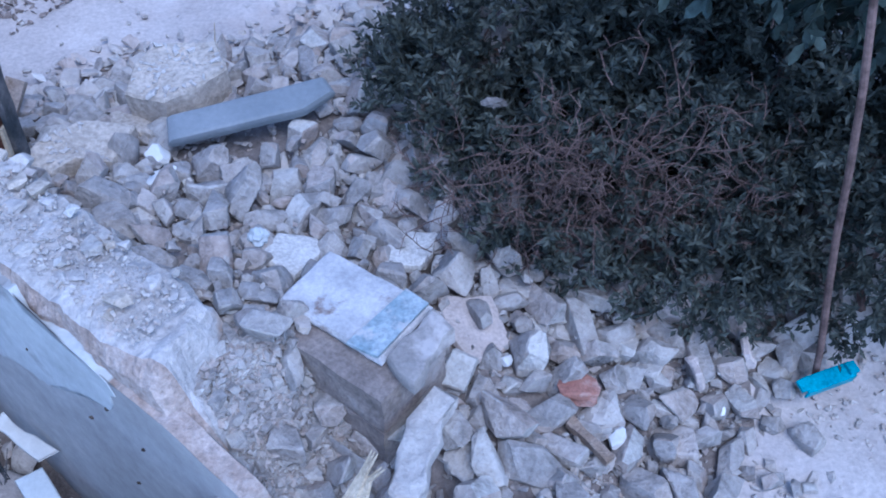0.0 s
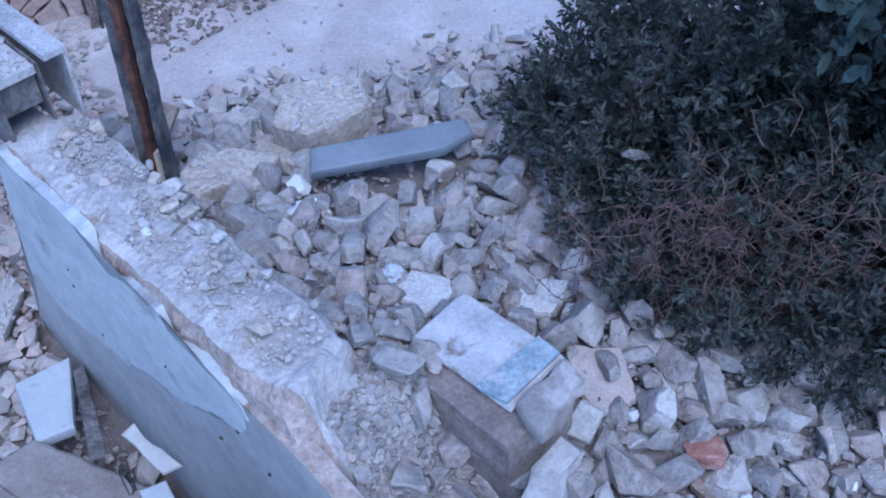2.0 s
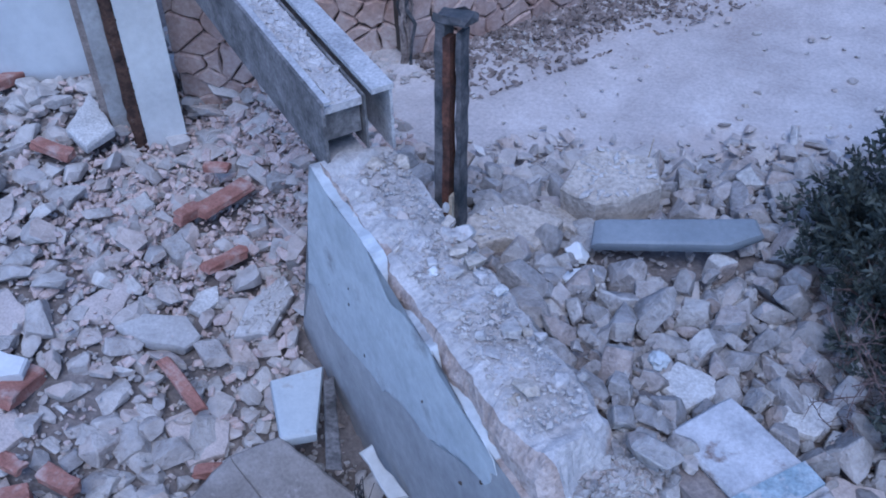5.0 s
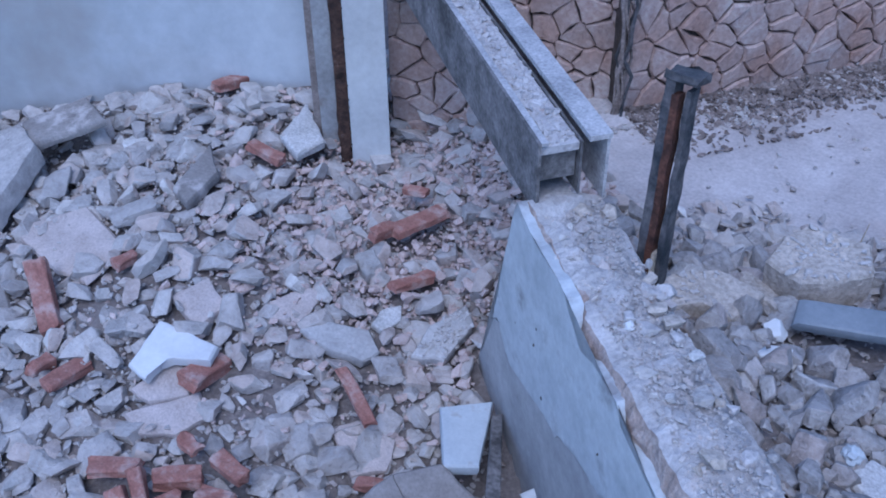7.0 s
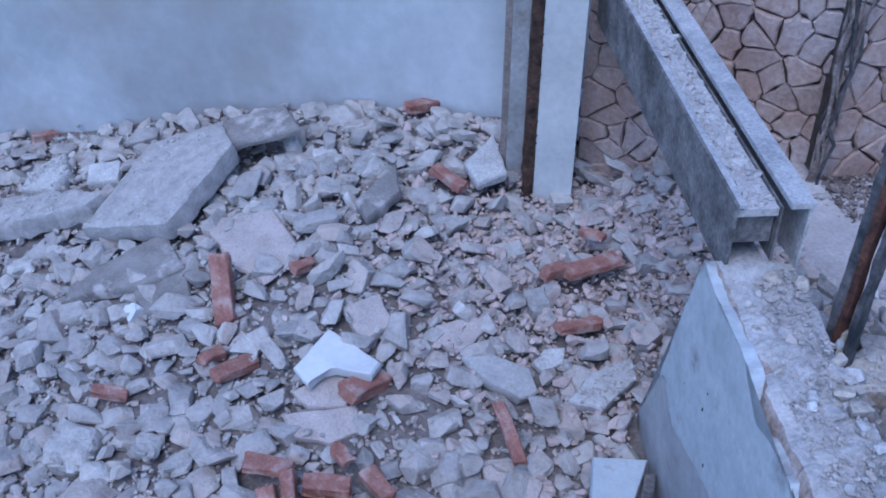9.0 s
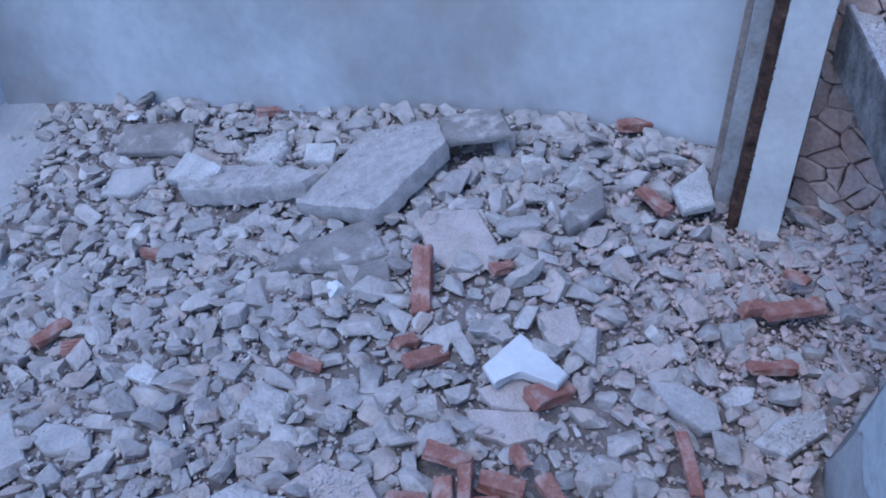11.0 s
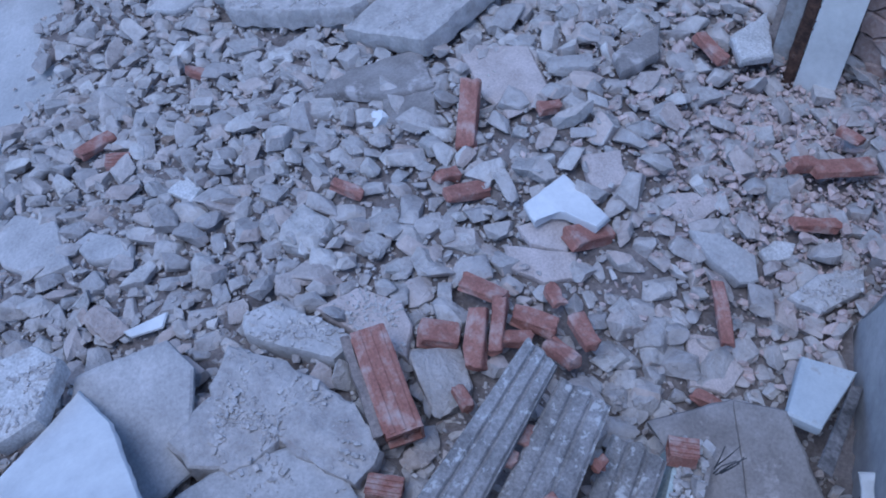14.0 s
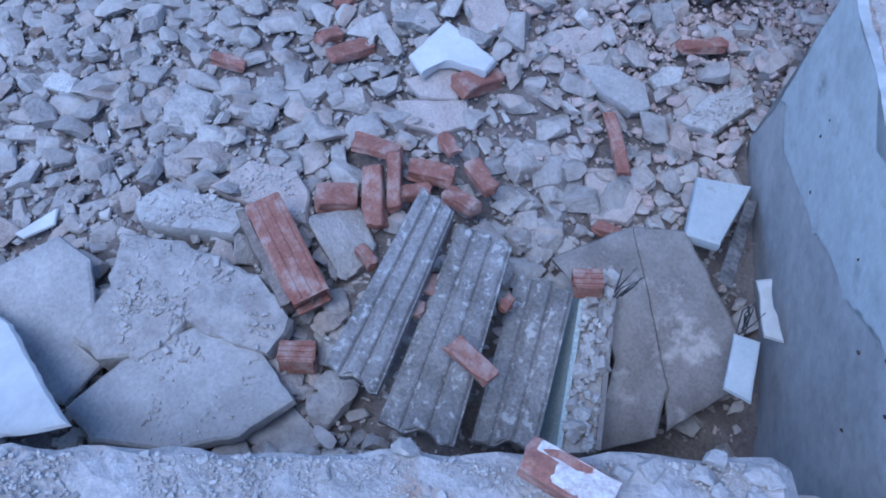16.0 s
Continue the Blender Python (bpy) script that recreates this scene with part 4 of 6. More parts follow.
brick("broken_brick", (-3.32, 3.70, 0.27), 0.26, 0.07, 0.06, 69, 5, 2, RED, "broken red clay brick lying among grey rubble", "brick")
brick("broken_brick", (-3.03, 2.89, 0.20), 0.37, 0.07, 0.06, -26, 12, 6, RED, "broken red clay brick lying among grey rubble", "brick")
brick("broken_brick", (-3.47, 2.16, 0.19), 0.13, 0.07, 0.05, -4, 0, 0, RED, "broken red clay brick lying among grey rubble", "brick")
brick("broken_brick", (-2.72, 2.62, -0.00), 0.13, 0.06, 0.06, 37, 5, 2, RED, "broken red clay brick lying among grey rubble", "brick")
brick("broken_brick", (-3.23, 2.20, 0.15), 0.19, 0.09, 0.06, -1, 10, 5, RED, "broken red clay brick lying among grey rubble", "brick")
brick("broken_brick", (-3.78, 4.30, 0.37), 0.15, 0.06, 0.05, 18, 0, 0, RED, "broken red clay brick lying among grey rubble", "brick")
brick("broken_brick", (-3.17, 1.50, 0.05), 0.13, 0.06, 0.06, -2, 0, 0, RED, "broken red clay brick lying among grey rubble", "brick")
hollow_block("hollow_tile", (-3.36, 1.18, 0.09), 0.59, 0.17, 0.12, -5, 8, 10, RED, "long hollow red clay block with mortar lying on slabs", "hollow block")
hollow_block("hollow_tile", (-2.48, 2.30, 0.06), 0.14, 0.1, 0.08, 57, 0, 0, RED, "small red hollow clay piece", "hollow block")
hollow_block("hollow_tile", (-2.91, 0.98, -0.06), 0.17, 0.1, 0.1, 56, 0, 0, RED, "dusty hollow clay piece between slabs", "hollow block")
hollow_block("hollow_tile", (-6.04, 0.44, -0.42), 0.16, 0.12, 0.1, 73, 0, 0, RED, "hollow clay block with open square cells", "hollow block")
brick("broken_brick", (-4.71, 3.95, 0.47), 0.26, 0.08, 0.06, 4, 8, 0, RED, "broken red clay brick lying among grey rubble", "brick")
brick("broken_brick", (-5.51, 4.44, 0.50), 0.34, 0.1, 0.07, 85, 8, 0, RED, "broken red clay brick lying among grey rubble", "brick")
brick("broken_brick", (-7.83, 2.50, -0.06), 0.18, 0.08, 0.06, 89, 8, 0, RED, "broken red clay brick lying among grey rubble", "brick")
brick("broken_brick", (-6.69, 1.16, -0.31), 0.16, 0.08, 0.05, 54, 8, 0, RED, "broken red clay brick lying among grey rubble", "brick")
plank("timber_offcut", (-6.11, 0.92, -0.30), 0.41, 0.07, 0.05, 123, 0, 0, WOOD, "grey weathered timber offcut in rubble", "timber")
brick("broken_brick", (0.45, 2.70, 0.80), 0.14, 0.09, 0.07, 2, 10, 0, RED, "chipped orange brick among street side stones", "brick")
plank("timber_offcut", (0.49, 2.50, 0.77), 0.21, 0.04, 0.03, -49, 0, 0, WOOD, "splintered brown timber offcut on stones", "timber")
brick("tile_piece", (0.92, 2.86, 0.72), 0.10, 0.03, 0.11, -75, 0, 20, DUST, "broken floor tile standing on edge in stones", "tile")
brick("tile_piece", (1.13, 2.98, 0.71), 0.11, 0.03, 0.11, -86, 0, 20, DUST, "broken floor tile standing on edge in stones", "tile")
brick("broken_brick", (-2.31, 1.52, 0.26), 0.24, 0.09, 0.05, 16, 10, 0, RED, "broken red tile shard lying on ribbed panels", "brick")
brick("broken_brick", (-2.74, 1.60, 0.24), 0.10, 0.05, 0.04, 126, 0, 0, RED, "small red clay shard between ribbed panels", "brick")
brick("broken_brick", (-2.53, 1.86, 0.16), 0.07, 0.05, 0.04, 99, 0, 0, RED, "small red clay shard between ribbed panels", "brick")
brick("broken_brick", (-2.67, 1.48, 0.23), 0.07, 0.05, 0.04, 126, 0, 0, RED, "small red clay shard between ribbed panels", "brick")
ridged_panel([(-3.08, 1.75, 0.48), (-2.91, 1.82, 0.45), (-2.42, 1.12, 0.19), (-2.65, 1.00, 0.22)])
ridged_panel([(-2.91, 1.85, 0.35), (-2.70, 2.00, 0.32), (-2.11, 1.31, 0.04), (-2.37, 1.09, 0.06)])
ridged_panel([(-2.69, 2.04, 0.09), (-2.47, 2.21, 0.07), (-2.00, 1.68, -0.16), (-2.17, 1.44, -0.16)])
rubble_strip([(-2.54, 2.34, 0.04), (-2.45, 2.45, 0.04), (-1.84, 1.90, -0.16), (-1.93, 1.75, -0.17)])
chunk("rubble_stone", (-5.77, 2.83, 0.25), 0.23, 0.18, 0.11, STONE, "angular grey rubble stone with dusty faces")
chunk("rubble_stone", (-5.67, 3.37, 0.34), 0.28, 0.27, 0.17, STONE, "angular grey rubble stone with dusty faces")
chunk("rubble_stone", (-5.46, 3.55, 0.38), 0.23, 0.22, 0.14, STONE, "angular grey rubble stone with dusty faces")
chunk("rubble_stone", (-5.30, 3.76, 0.40), 0.27, 0.22, 0.14, STONE, "angular grey rubble stone with dusty faces")
chunk("rubble_stone", (-5.28, 4.29, 0.43), 0.28, 0.28, 0.17, STONE, "angular grey rubble stone with dusty faces")
chunk("rubble_stone", (-5.62, 4.01, 0.41), 0.28, 0.23, 0.14, STONE, "angular grey rubble stone with dusty faces")
chunk("rubble_stone", (-6.38, 1.72, -0.11), 0.24, 0.21, 0.13, STONE, "angular grey rubble stone with dusty faces")
chunk("rubble_stone", (-6.08, 1.66, -0.08), 0.16, 0.13, 0.08, STONE, "angular grey rubble stone with dusty faces")
chunk("rubble_stone", (-5.64, 1.57, -0.05), 0.22, 0.42, 0.15, STONE, "angular grey rubble stone with dusty faces")
chunk("rubble_stone", (-5.50, 1.81, 0.02), 0.15, 0.19, 0.10, STONE, "angular grey rubble stone with dusty faces")
chunk("rubble_stone", (-5.64, 1.16, -0.17), 0.15, 0.15, 0.09, STONE, "angular grey rubble stone with dusty faces")
chunk("rubble_stone", (-6.90, 0.62, -0.57), 0.39, 0.21, 0.12, STONE, "angular grey rubble stone with dusty faces")
chunk("rubble_stone", (-6.92, 1.06, -0.42), 0.34, 0.25, 0.15, STONE, "angular grey rubble stone with dusty faces")
chunk("rubble_stone", (-4.61, 1.26, -0.06), 0.29, 0.30, 0.18, STONE, "angular grey rubble stone with dusty faces")
chunk("rubble_stone", (-4.32, 1.19, -0.07), 0.28, 0.25, 0.15, STONE, "angular grey rubble stone with dusty faces")
chunk("rubble_stone", (-5.01, 0.54, -0.28), 0.24, 0.16, 0.10, STONE, "angular grey rubble stone with dusty faces")
chunk("rubble_stone", (-4.61, 2.92, 0.40), 0.24, 0.20, 0.12, STONE, "angular grey rubble stone with dusty faces")
chunk("rubble_stone", (-4.22, 3.09, 0.38), 0.20, 0.19, 0.12, STONE, "angular grey rubble stone with dusty faces")
chunk("rubble_stone", (-4.39, 3.65, 0.39), 0.25, 0.18, 0.11, STONE, "angular grey rubble stone with dusty faces")
chunk("rubble_stone", (-4.63, 3.40, 0.42), 0.18, 0.20, 0.12, STONE, "angular grey rubble stone with dusty faces")
chunk("rubble_stone", (-4.48, 3.00, 0.41), 0.17, 0.16, 0.09, STONE, "angular grey rubble stone with dusty faces")
chunk("rubble_stone", (-4.27, 1.73, 0.07), 0.25, 0.22, 0.13, STONE, "angular grey rubble stone with dusty faces")
chunk("rubble_stone", (-3.77, 2.93, 0.26), 0.13, 0.15, 0.09, STONE, "angular grey rubble stone with dusty faces")
chunk("rubble_stone", (-4.29, 2.47, 0.29), 0.19, 0.19, 0.11, STONE, "angular grey rubble stone with dusty faces")
chunk("rubble_stone", (-4.05, 1.74, 0.06), 0.22, 0.21, 0.13, STONE, "angular grey rubble stone with dusty faces")
chunk("rubble_stone", (-3.33, 1.47, -0.06), 0.28, 0.36, 0.20, STONE, "angular grey rubble stone with dusty faces")
chunk("rubble_stone", (-3.14, 2.34, -0.02), 0.20, 0.20, 0.12, STONE, "angular grey rubble stone with dusty faces")
chunk("rubble_stone", (-3.16, 2.61, 0.02), 0.18, 0.24, 0.13, STONE, "angular grey rubble stone with dusty faces")
chunk("rubble_stone", (-3.06, 2.66, -0.01), 0.12, 0.17, 0.08, STONE, "angular grey rubble stone with dusty faces")
chunk("rubble_stone", (-2.92, 2.83, -0.03), 0.33, 0.28, 0.17, STONE, "angular grey rubble stone with dusty faces")
chunk("rubble_stone", (-2.96, 2.26, -0.08), 0.17, 0.17, 0.10, STONE, "angular grey rubble stone with dusty faces")
chunk("rubble_stone", (-2.85, 2.43, -0.11), 0.17, 0.13, 0.08, STONE, "angular grey rubble stone with dusty faces")
chunk("rubble_stone", (-2.83, 2.24, -0.13), 0.14, 0.12, 0.07, STONE, "angular grey rubble stone with dusty faces")
chunk("rubble_stone", (-3.00, 2.51, -0.05), 0.15, 0.14, 0.08, STONE, "angular grey rubble stone with dusty faces")
chunk("rubble_stone", (-0.29, 3.51, 0.99), 0.19, 0.21, 0.13, STONE, "angular grey rubble stone with dusty faces")
chunk("rubble_stone", (0.10, 3.19, 0.90), 0.13, 0.18, 0.09, STONE, "angular grey rubble stone with dusty faces")
chunk("rubble_stone", (0.25, 3.15, 0.86), 0.16, 0.15, 0.09, STONE, "angular grey rubble stone with dusty faces")
chunk("rubble_stone", (0.30, 2.98, 0.82), 0.13, 0.13, 0.08, STONE, "angular grey rubble stone with dusty faces")
chunk("rubble_stone", (-0.78, 3.64, 1.02), 0.22, 0.14, 0.08, STONE, "angular grey rubble stone with dusty faces")
chunk("rubble_stone", (-1.28, 3.72, 1.03), 0.13, 0.12, 0.07, STONE, "angular grey rubble stone with dusty faces")
chunk("rubble_stone", (-1.26, 3.52, 1.06), 0.08, 0.15, 0.06, STONE, "angular grey rubble stone with dusty faces")
chunk("rubble_stone", (-1.31, 3.44, 1.08), 0.14, 0.14, 0.08, STONE, "angular grey rubble stone with dusty faces")
chunk("rubble_stone", (-1.03, 3.20, 1.10), 0.16, 0.13, 0.08, STONE, "angular grey rubble stone with dusty faces")
chunk("rubble_stone", (-1.30, 3.25, 1.09), 0.18, 0.13, 0.08, STONE, "angular grey rubble stone with dusty faces")
chunk("rubble_stone", (0.55, 2.67, 0.70), 0.15, 0.17, 0.11, STONE, "angular grey rubble stone with dusty faces")
chunk("rubble_stone", (0.21, 2.43, 0.79), 0.19, 0.16, 0.10, STONE, "angular grey rubble stone with dusty faces")
chunk("rubble_stone", (0.04, 2.37, 0.81), 0.16, 0.21, 0.11, STONE, "angular grey rubble stone with dusty faces")
chunk("rubble_stone", (0.40, 2.48, 0.73), 0.20, 0.14, 0.09, STONE, "angular grey rubble stone with dusty faces")
chunk("rubble_stone", (0.14, 2.31, 0.80), 0.14, 0.14, 0.08, STONE, "angular grey rubble stone with dusty faces")
chunk("rubble_stone", (0.32, 2.32, 0.75), 0.16, 0.12, 0.07, STONE, "angular grey rubble stone with dusty faces")
chunk("rubble_stone", (0.78, 2.59, 0.60), 0.18, 0.23, 0.12, STONE, "angular grey rubble stone with dusty faces")
chunk("rubble_stone", (0.08, 2.65, 0.86), 0.16, 0.10, 0.06, STONE, "angular grey rubble stone with dusty faces")
chunk("rubble_stone", (0.75, 3.06, 0.74), 0.16, 0.13, 0.08, STONE, "angular grey rubble stone with dusty faces")
chunk("rubble_stone", (0.75, 2.90, 0.69), 0.13, 0.16, 0.09, STONE, "angular grey rubble stone with dusty faces")
chunk("rubble_stone", (0.87, 2.71, 0.60), 0.13, 0.18, 0.09, STONE, "angular grey rubble stone with dusty faces")
chunk("rubble_stone", (1.07, 2.99, 0.65), 0.09, 0.13, 0.07, STONE, "angular grey rubble stone with dusty faces")
chunk("rubble_stone", (0.64, 2.97, 0.74), 0.13, 0.15, 0.09, STONE, "angular grey rubble stone with dusty faces")
chunk("rubble_stone", (0.40, 3.04, 0.82), 0.13, 0.10, 0.06, STONE, "angular grey rubble stone with dusty faces")
chunk("rubble_stone", (-0.03, 3.20, 0.92), 0.13, 0.13, 0.08, STONE, "angular grey rubble stone with dusty faces")
chunk("rubble_stone", (0.45, 2.84, 0.77), 0.13, 0.10, 0.06, STONE, "angular grey rubble stone with dusty faces")
chunk("rubble_stone", (-0.04, 3.54, 0.96), 0.09, 0.16, 0.07, STONE, "angular grey rubble stone with dusty faces")
chunk("rubble_stone", (-0.40, 3.41, 0.99), 0.12, 0.11, 0.06, STONE, "angular grey rubble stone with dusty faces")
chunk("rubble_stone", (-0.59, 3.45, 1.01), 0.14, 0.13, 0.08, STONE, "angular grey rubble stone with dusty faces")
chunk("rubble_stone", (-0.85, 3.53, 1.03), 0.14, 0.14, 0.08, STONE, "angular grey rubble stone with dusty faces")
chunk("rubble_stone", (-0.51, 3.86, 1.02), 0.15, 0.11, 0.07, STONE, "angular grey rubble stone with dusty faces")
chunk("rubble_stone", (0.81, 3.13, 0.75), 0.14, 0.13, 0.08, STONE, "angular grey rubble stone with dusty faces")
chunk("rubble_stone", (-1.06, 4.75, 0.82), 0.24, 0.20, 0.12, STONE, "angular grey rubble stone with dusty faces")
chunk("rubble_stone", (-0.54, 3.70, 1.01), 0.14, 0.11, 0.07, STONE, "angular grey rubble stone with dusty faces")
chunk("rubble_stone", (-1.23, 3.30, 1.10), 0.14, 0.12, 0.07, STONE, "angular grey rubble stone with dusty faces")
chunk("rubble_stone", (1.26, 2.96, 0.59), 0.12, 0.11, 0.07, STONE, "angular grey rubble stone with dusty faces")
chunk("plaster_lump", (-1.23, 3.46, 1.11), 0.08, 0.14, 0.05, WHITE, "white plaster lump among grey rubble")
chunk("plaster_lump", (-1.26, 3.64, 1.08), 0.11, 0.10, 0.06, WHITE, "white plaster lump among grey rubble")
chunk("plaster_lump", (0.60, 2.56, 0.71), 0.08, 0.07, 0.04, WHITE, "white plaster lump among grey rubble")
chunk("plaster_lump", (1.01, 2.75, 0.62), 0.05, 0.06, 0.03, WHITE, "white plaster lump among grey rubble")
chunk("plaster_lump", (-5.22, 1.92, 0.13), 0.16, 0.14, 0.09, WHITE, "white plaster lump among grey rubble")
chunk("plaster_lump", (-8.75, 1.63, -0.33), 0.21, 0.11, 0.05, WHITE, "white plaster lump among grey rubble")
chunk("plaster_lump", (0.19, 2.77, 0.87), 0.06, 0.05, 0.03, WHITE, "white plaster lump among grey rubble")


# ---- masonry stub under the painted slab ----
def stub():
    top = [Vector(p) for p in STUB]
    mid = sum(top, Vector()) / 4
    foot = Vector((mid.x, mid.y, 0.6))
    ob = base("masonry_stub", foot, "brown masonry stub standing in street side rubble", "masonry stub")
    for z1, z2, grow in ((1.18, 0.995, 1.0), (0.985, 0.8, 0.985), (0.79, 0.58, 1.01), (0.57, 0.35, 0.99)):
        bm = bmesh.new()
        a = [bm.verts.new(Vector((mid.x + (p.x - mid.x) * grow, mid.y + (p.y - mid.y) * grow, z1)) - foot) for p in top]
        b = [bm.verts.new(Vector((mid.x + (p.x - mid.x) * grow, mid.y + (p.y - mid.y) * grow, z2)) - foot) for p in top]
        for k in range(4):
            bm.faces.new((a[k], a[(k + 1) % 4], b[(k + 1) % 4], b[k]))
        bm.faces.new(a), bm.faces.new(b[::-1])
        bmesh.ops.recalc_face_normals(bm, faces=bm.faces)
        bmesh.ops.subdivide_edges(bm, edges=bm.edges[:], cuts=5, use_grid_fill=True)
        ruffle(bm, 0.009, 0.1, z1)
        part("block_course", bm, STUBFACE, ob)


def paint_band():
    slab = bpy.data.objects["slab_top_plate"]
    bm = bmesh.new()
    low = [Vector(p) - slab.location for p in ((-0.35, 2.555, 1.223), (-0.165, 2.80, 1.223), (-0.085, 2.735, 1.223), (-0.24, 2.50, 1.223))]
    a = [bm.verts.new(p) for p in low]
    b = [bm.verts.new(p + Vector((0, 0, 0.012))) for p in low]
    bm.faces.new(a[::-1]), bm.faces.new(b)
    for k in range(4):
        bm.faces.new((a[k], a[(k + 1) % 4], b[(k + 1) % 4], b[k]))
    bmesh.ops.recalc_face_normals(bm, faces=bm.faces)
    part("paint_band", bm, BLUEBAND, slab, "blue grey paint band")


paint_band()
STUB = [(-0.66, 2.68, 1.2), (-0.42, 2.98, 1.2), (-0.02, 2.62, 1.2), (-0.22, 2.36, 1.2)]
stub()


# ---- cyan plastic piece, stick, splinter, brick on the low wall ----
def plastic_piece():
    ob = base("plastic_bracket", (1.43, 2.88, 0.62), "bright cyan plastic bracket lying on dirt", "plastic piece")
    m = pose(0, 0, 0.035, 12, 0, 24)
    for name, x, y, z, sx, sy, sz in (("plate", 0, 0, 0.02, 0.22, 0.055, 0.012), ("rim", 0, 0.028, 0.0, 0.22, 0.01, 0.05), ("rim", 0, -0.028, 0.0, 0.22, 0.01, 0.05), ("end_lug", -0.12, 0, 0.034, 0.04, 0.05, 0.018), ("end_lug", 0.1, 0, 0.034, 0.04, 0.05, 0.018)):
        bm = bmesh.new()
        box(bm, m @ pose(x, y, z), sx, sy, sz, 0.003)
        part(name, bm, CYAN, ob)


plastic_piece()


def stick():
    bm = bmesh.new()
    a, b = Vector((1.42, 2.93, 0.5)), Vector((1.02, 2.78, 3.05))
    pts = [a.lerp(b, k / 8) + Vector((0.006 * math.sin(k * 1.7), 0.006 * math.cos(k), 0)) for k in range(9)]
    tube(bm, pts, [0.015 - 0.0005 * k for k in range(9)], 8)
    thing("wooden_stake", bm, TWIG, "tall brown wooden stake leaning before the shrub", "stake", a)


stick()


def splinters():
    ob = base("splintered_lath", (-0.28, 2.07, 1.12), "pale splintered timber lath on the wall corner", "timber")
    for k in range(5):
        bm = bmesh.new()
        tip = Vector((0.05 + 0.012 * k, 0.09 - 0.02 * k, 0.09 + 0.02 * (k % 3)))
        tube(bm, [Vector((-0.06 + 0.02 * k, -0.05, -0.06)), tip * 0.5, tip], [0.012, 0.009, 0.002], 5)
        part("splinter", bm, STRAW, ob)


splinters()
capped = brick("broken_brick", (-1.39, 1.22, 1.06), 0.29, 0.12, 0.1, 27, 4, 12, RED, "red brick with white mortar lying on the low wall", "brick")
bm = bmesh.new()
box(bm, pose(0.01, 0.004, 0.046), 0.27, 0.105, 0.012)
bmesh.ops.subdivide_edges(bm, edges=bm.edges[:], cuts=5, use_grid_fill=True)
ruffle(bm, 0.006, 0.03, 4)
part("mortar_coat", bm, CAPPED, capped, "white mortar left on its upper face")


def wire_tuft(place, lean, n, seed, label):
    rnd = random.Random(seed)
    ob = base("wire_tuft", place, label, "wire")
    for _ in range(n):
        bm = bmesh.new()
        a = Vector((rnd.uniform(-.02, .02), rnd.uniform(-.02, .02), -0.08))
        b = a + Vector(lean) * rnd.uniform(0.06, 0.14) + Vector((rnd.gauss(0, .03), rnd.gauss(0, .03), 0.1))
        tube(bm, [a, a.lerp(b, 0.5) + Vector((rnd.gauss(0, .015), rnd.gauss(0, .015), 0.02)), b], [0.0035, 0.003, 0.0025], 5)
        part("wire", bm, CHAR, ob)


wire_tuft((-2.13, 2.10, 0.60), (0.2, 0.6, 0.3), 6, 3, "dark bent wires sticking out of broken masonry")
wire_tuft((-1.77, 2.51, 0.45), (-0.3, 0.4, 0.4), 7, 4, "tangle of dark wires in the gap by the wall")


def crumpled(name, place, size, mat, label, category):
    bm = bmesh.new()
    bmesh.ops.create_icosphere(bm, subdivisions=3, radius=1)
    for v in bm.verts:
        v.co *= 1 + 0.5 * noise.noise(v.co * 2.3 + Vector(place)) + 0.3 * abs(noise.noise(v.co * 5))
        v.co = Vector((v.co.x * size[0], v.co.y * size[1], v.co.z * size[2]))
    thing(name, bm, mat, label, category).location = place


crumpled("plastic_cup", (-0.76, 3.15, 1.12), (0.035, 0.035, 0.03), BLUEWHITE, "crushed pale blue plastic cup on stones", "cup")
crumpled("paper_scrap", (0.13, 3.6, 1.42), (0.045, 0.02, 0.018), SHADED, "crumpled grey paper scrap caught in the shrub", "paper")
plank("timber_board", (-2.03, 3.94, 1.05), 0.34, 0.09, 0.03, 75, -35, 20, WOOD, "splintered brown timber board by the broken post", "timber")


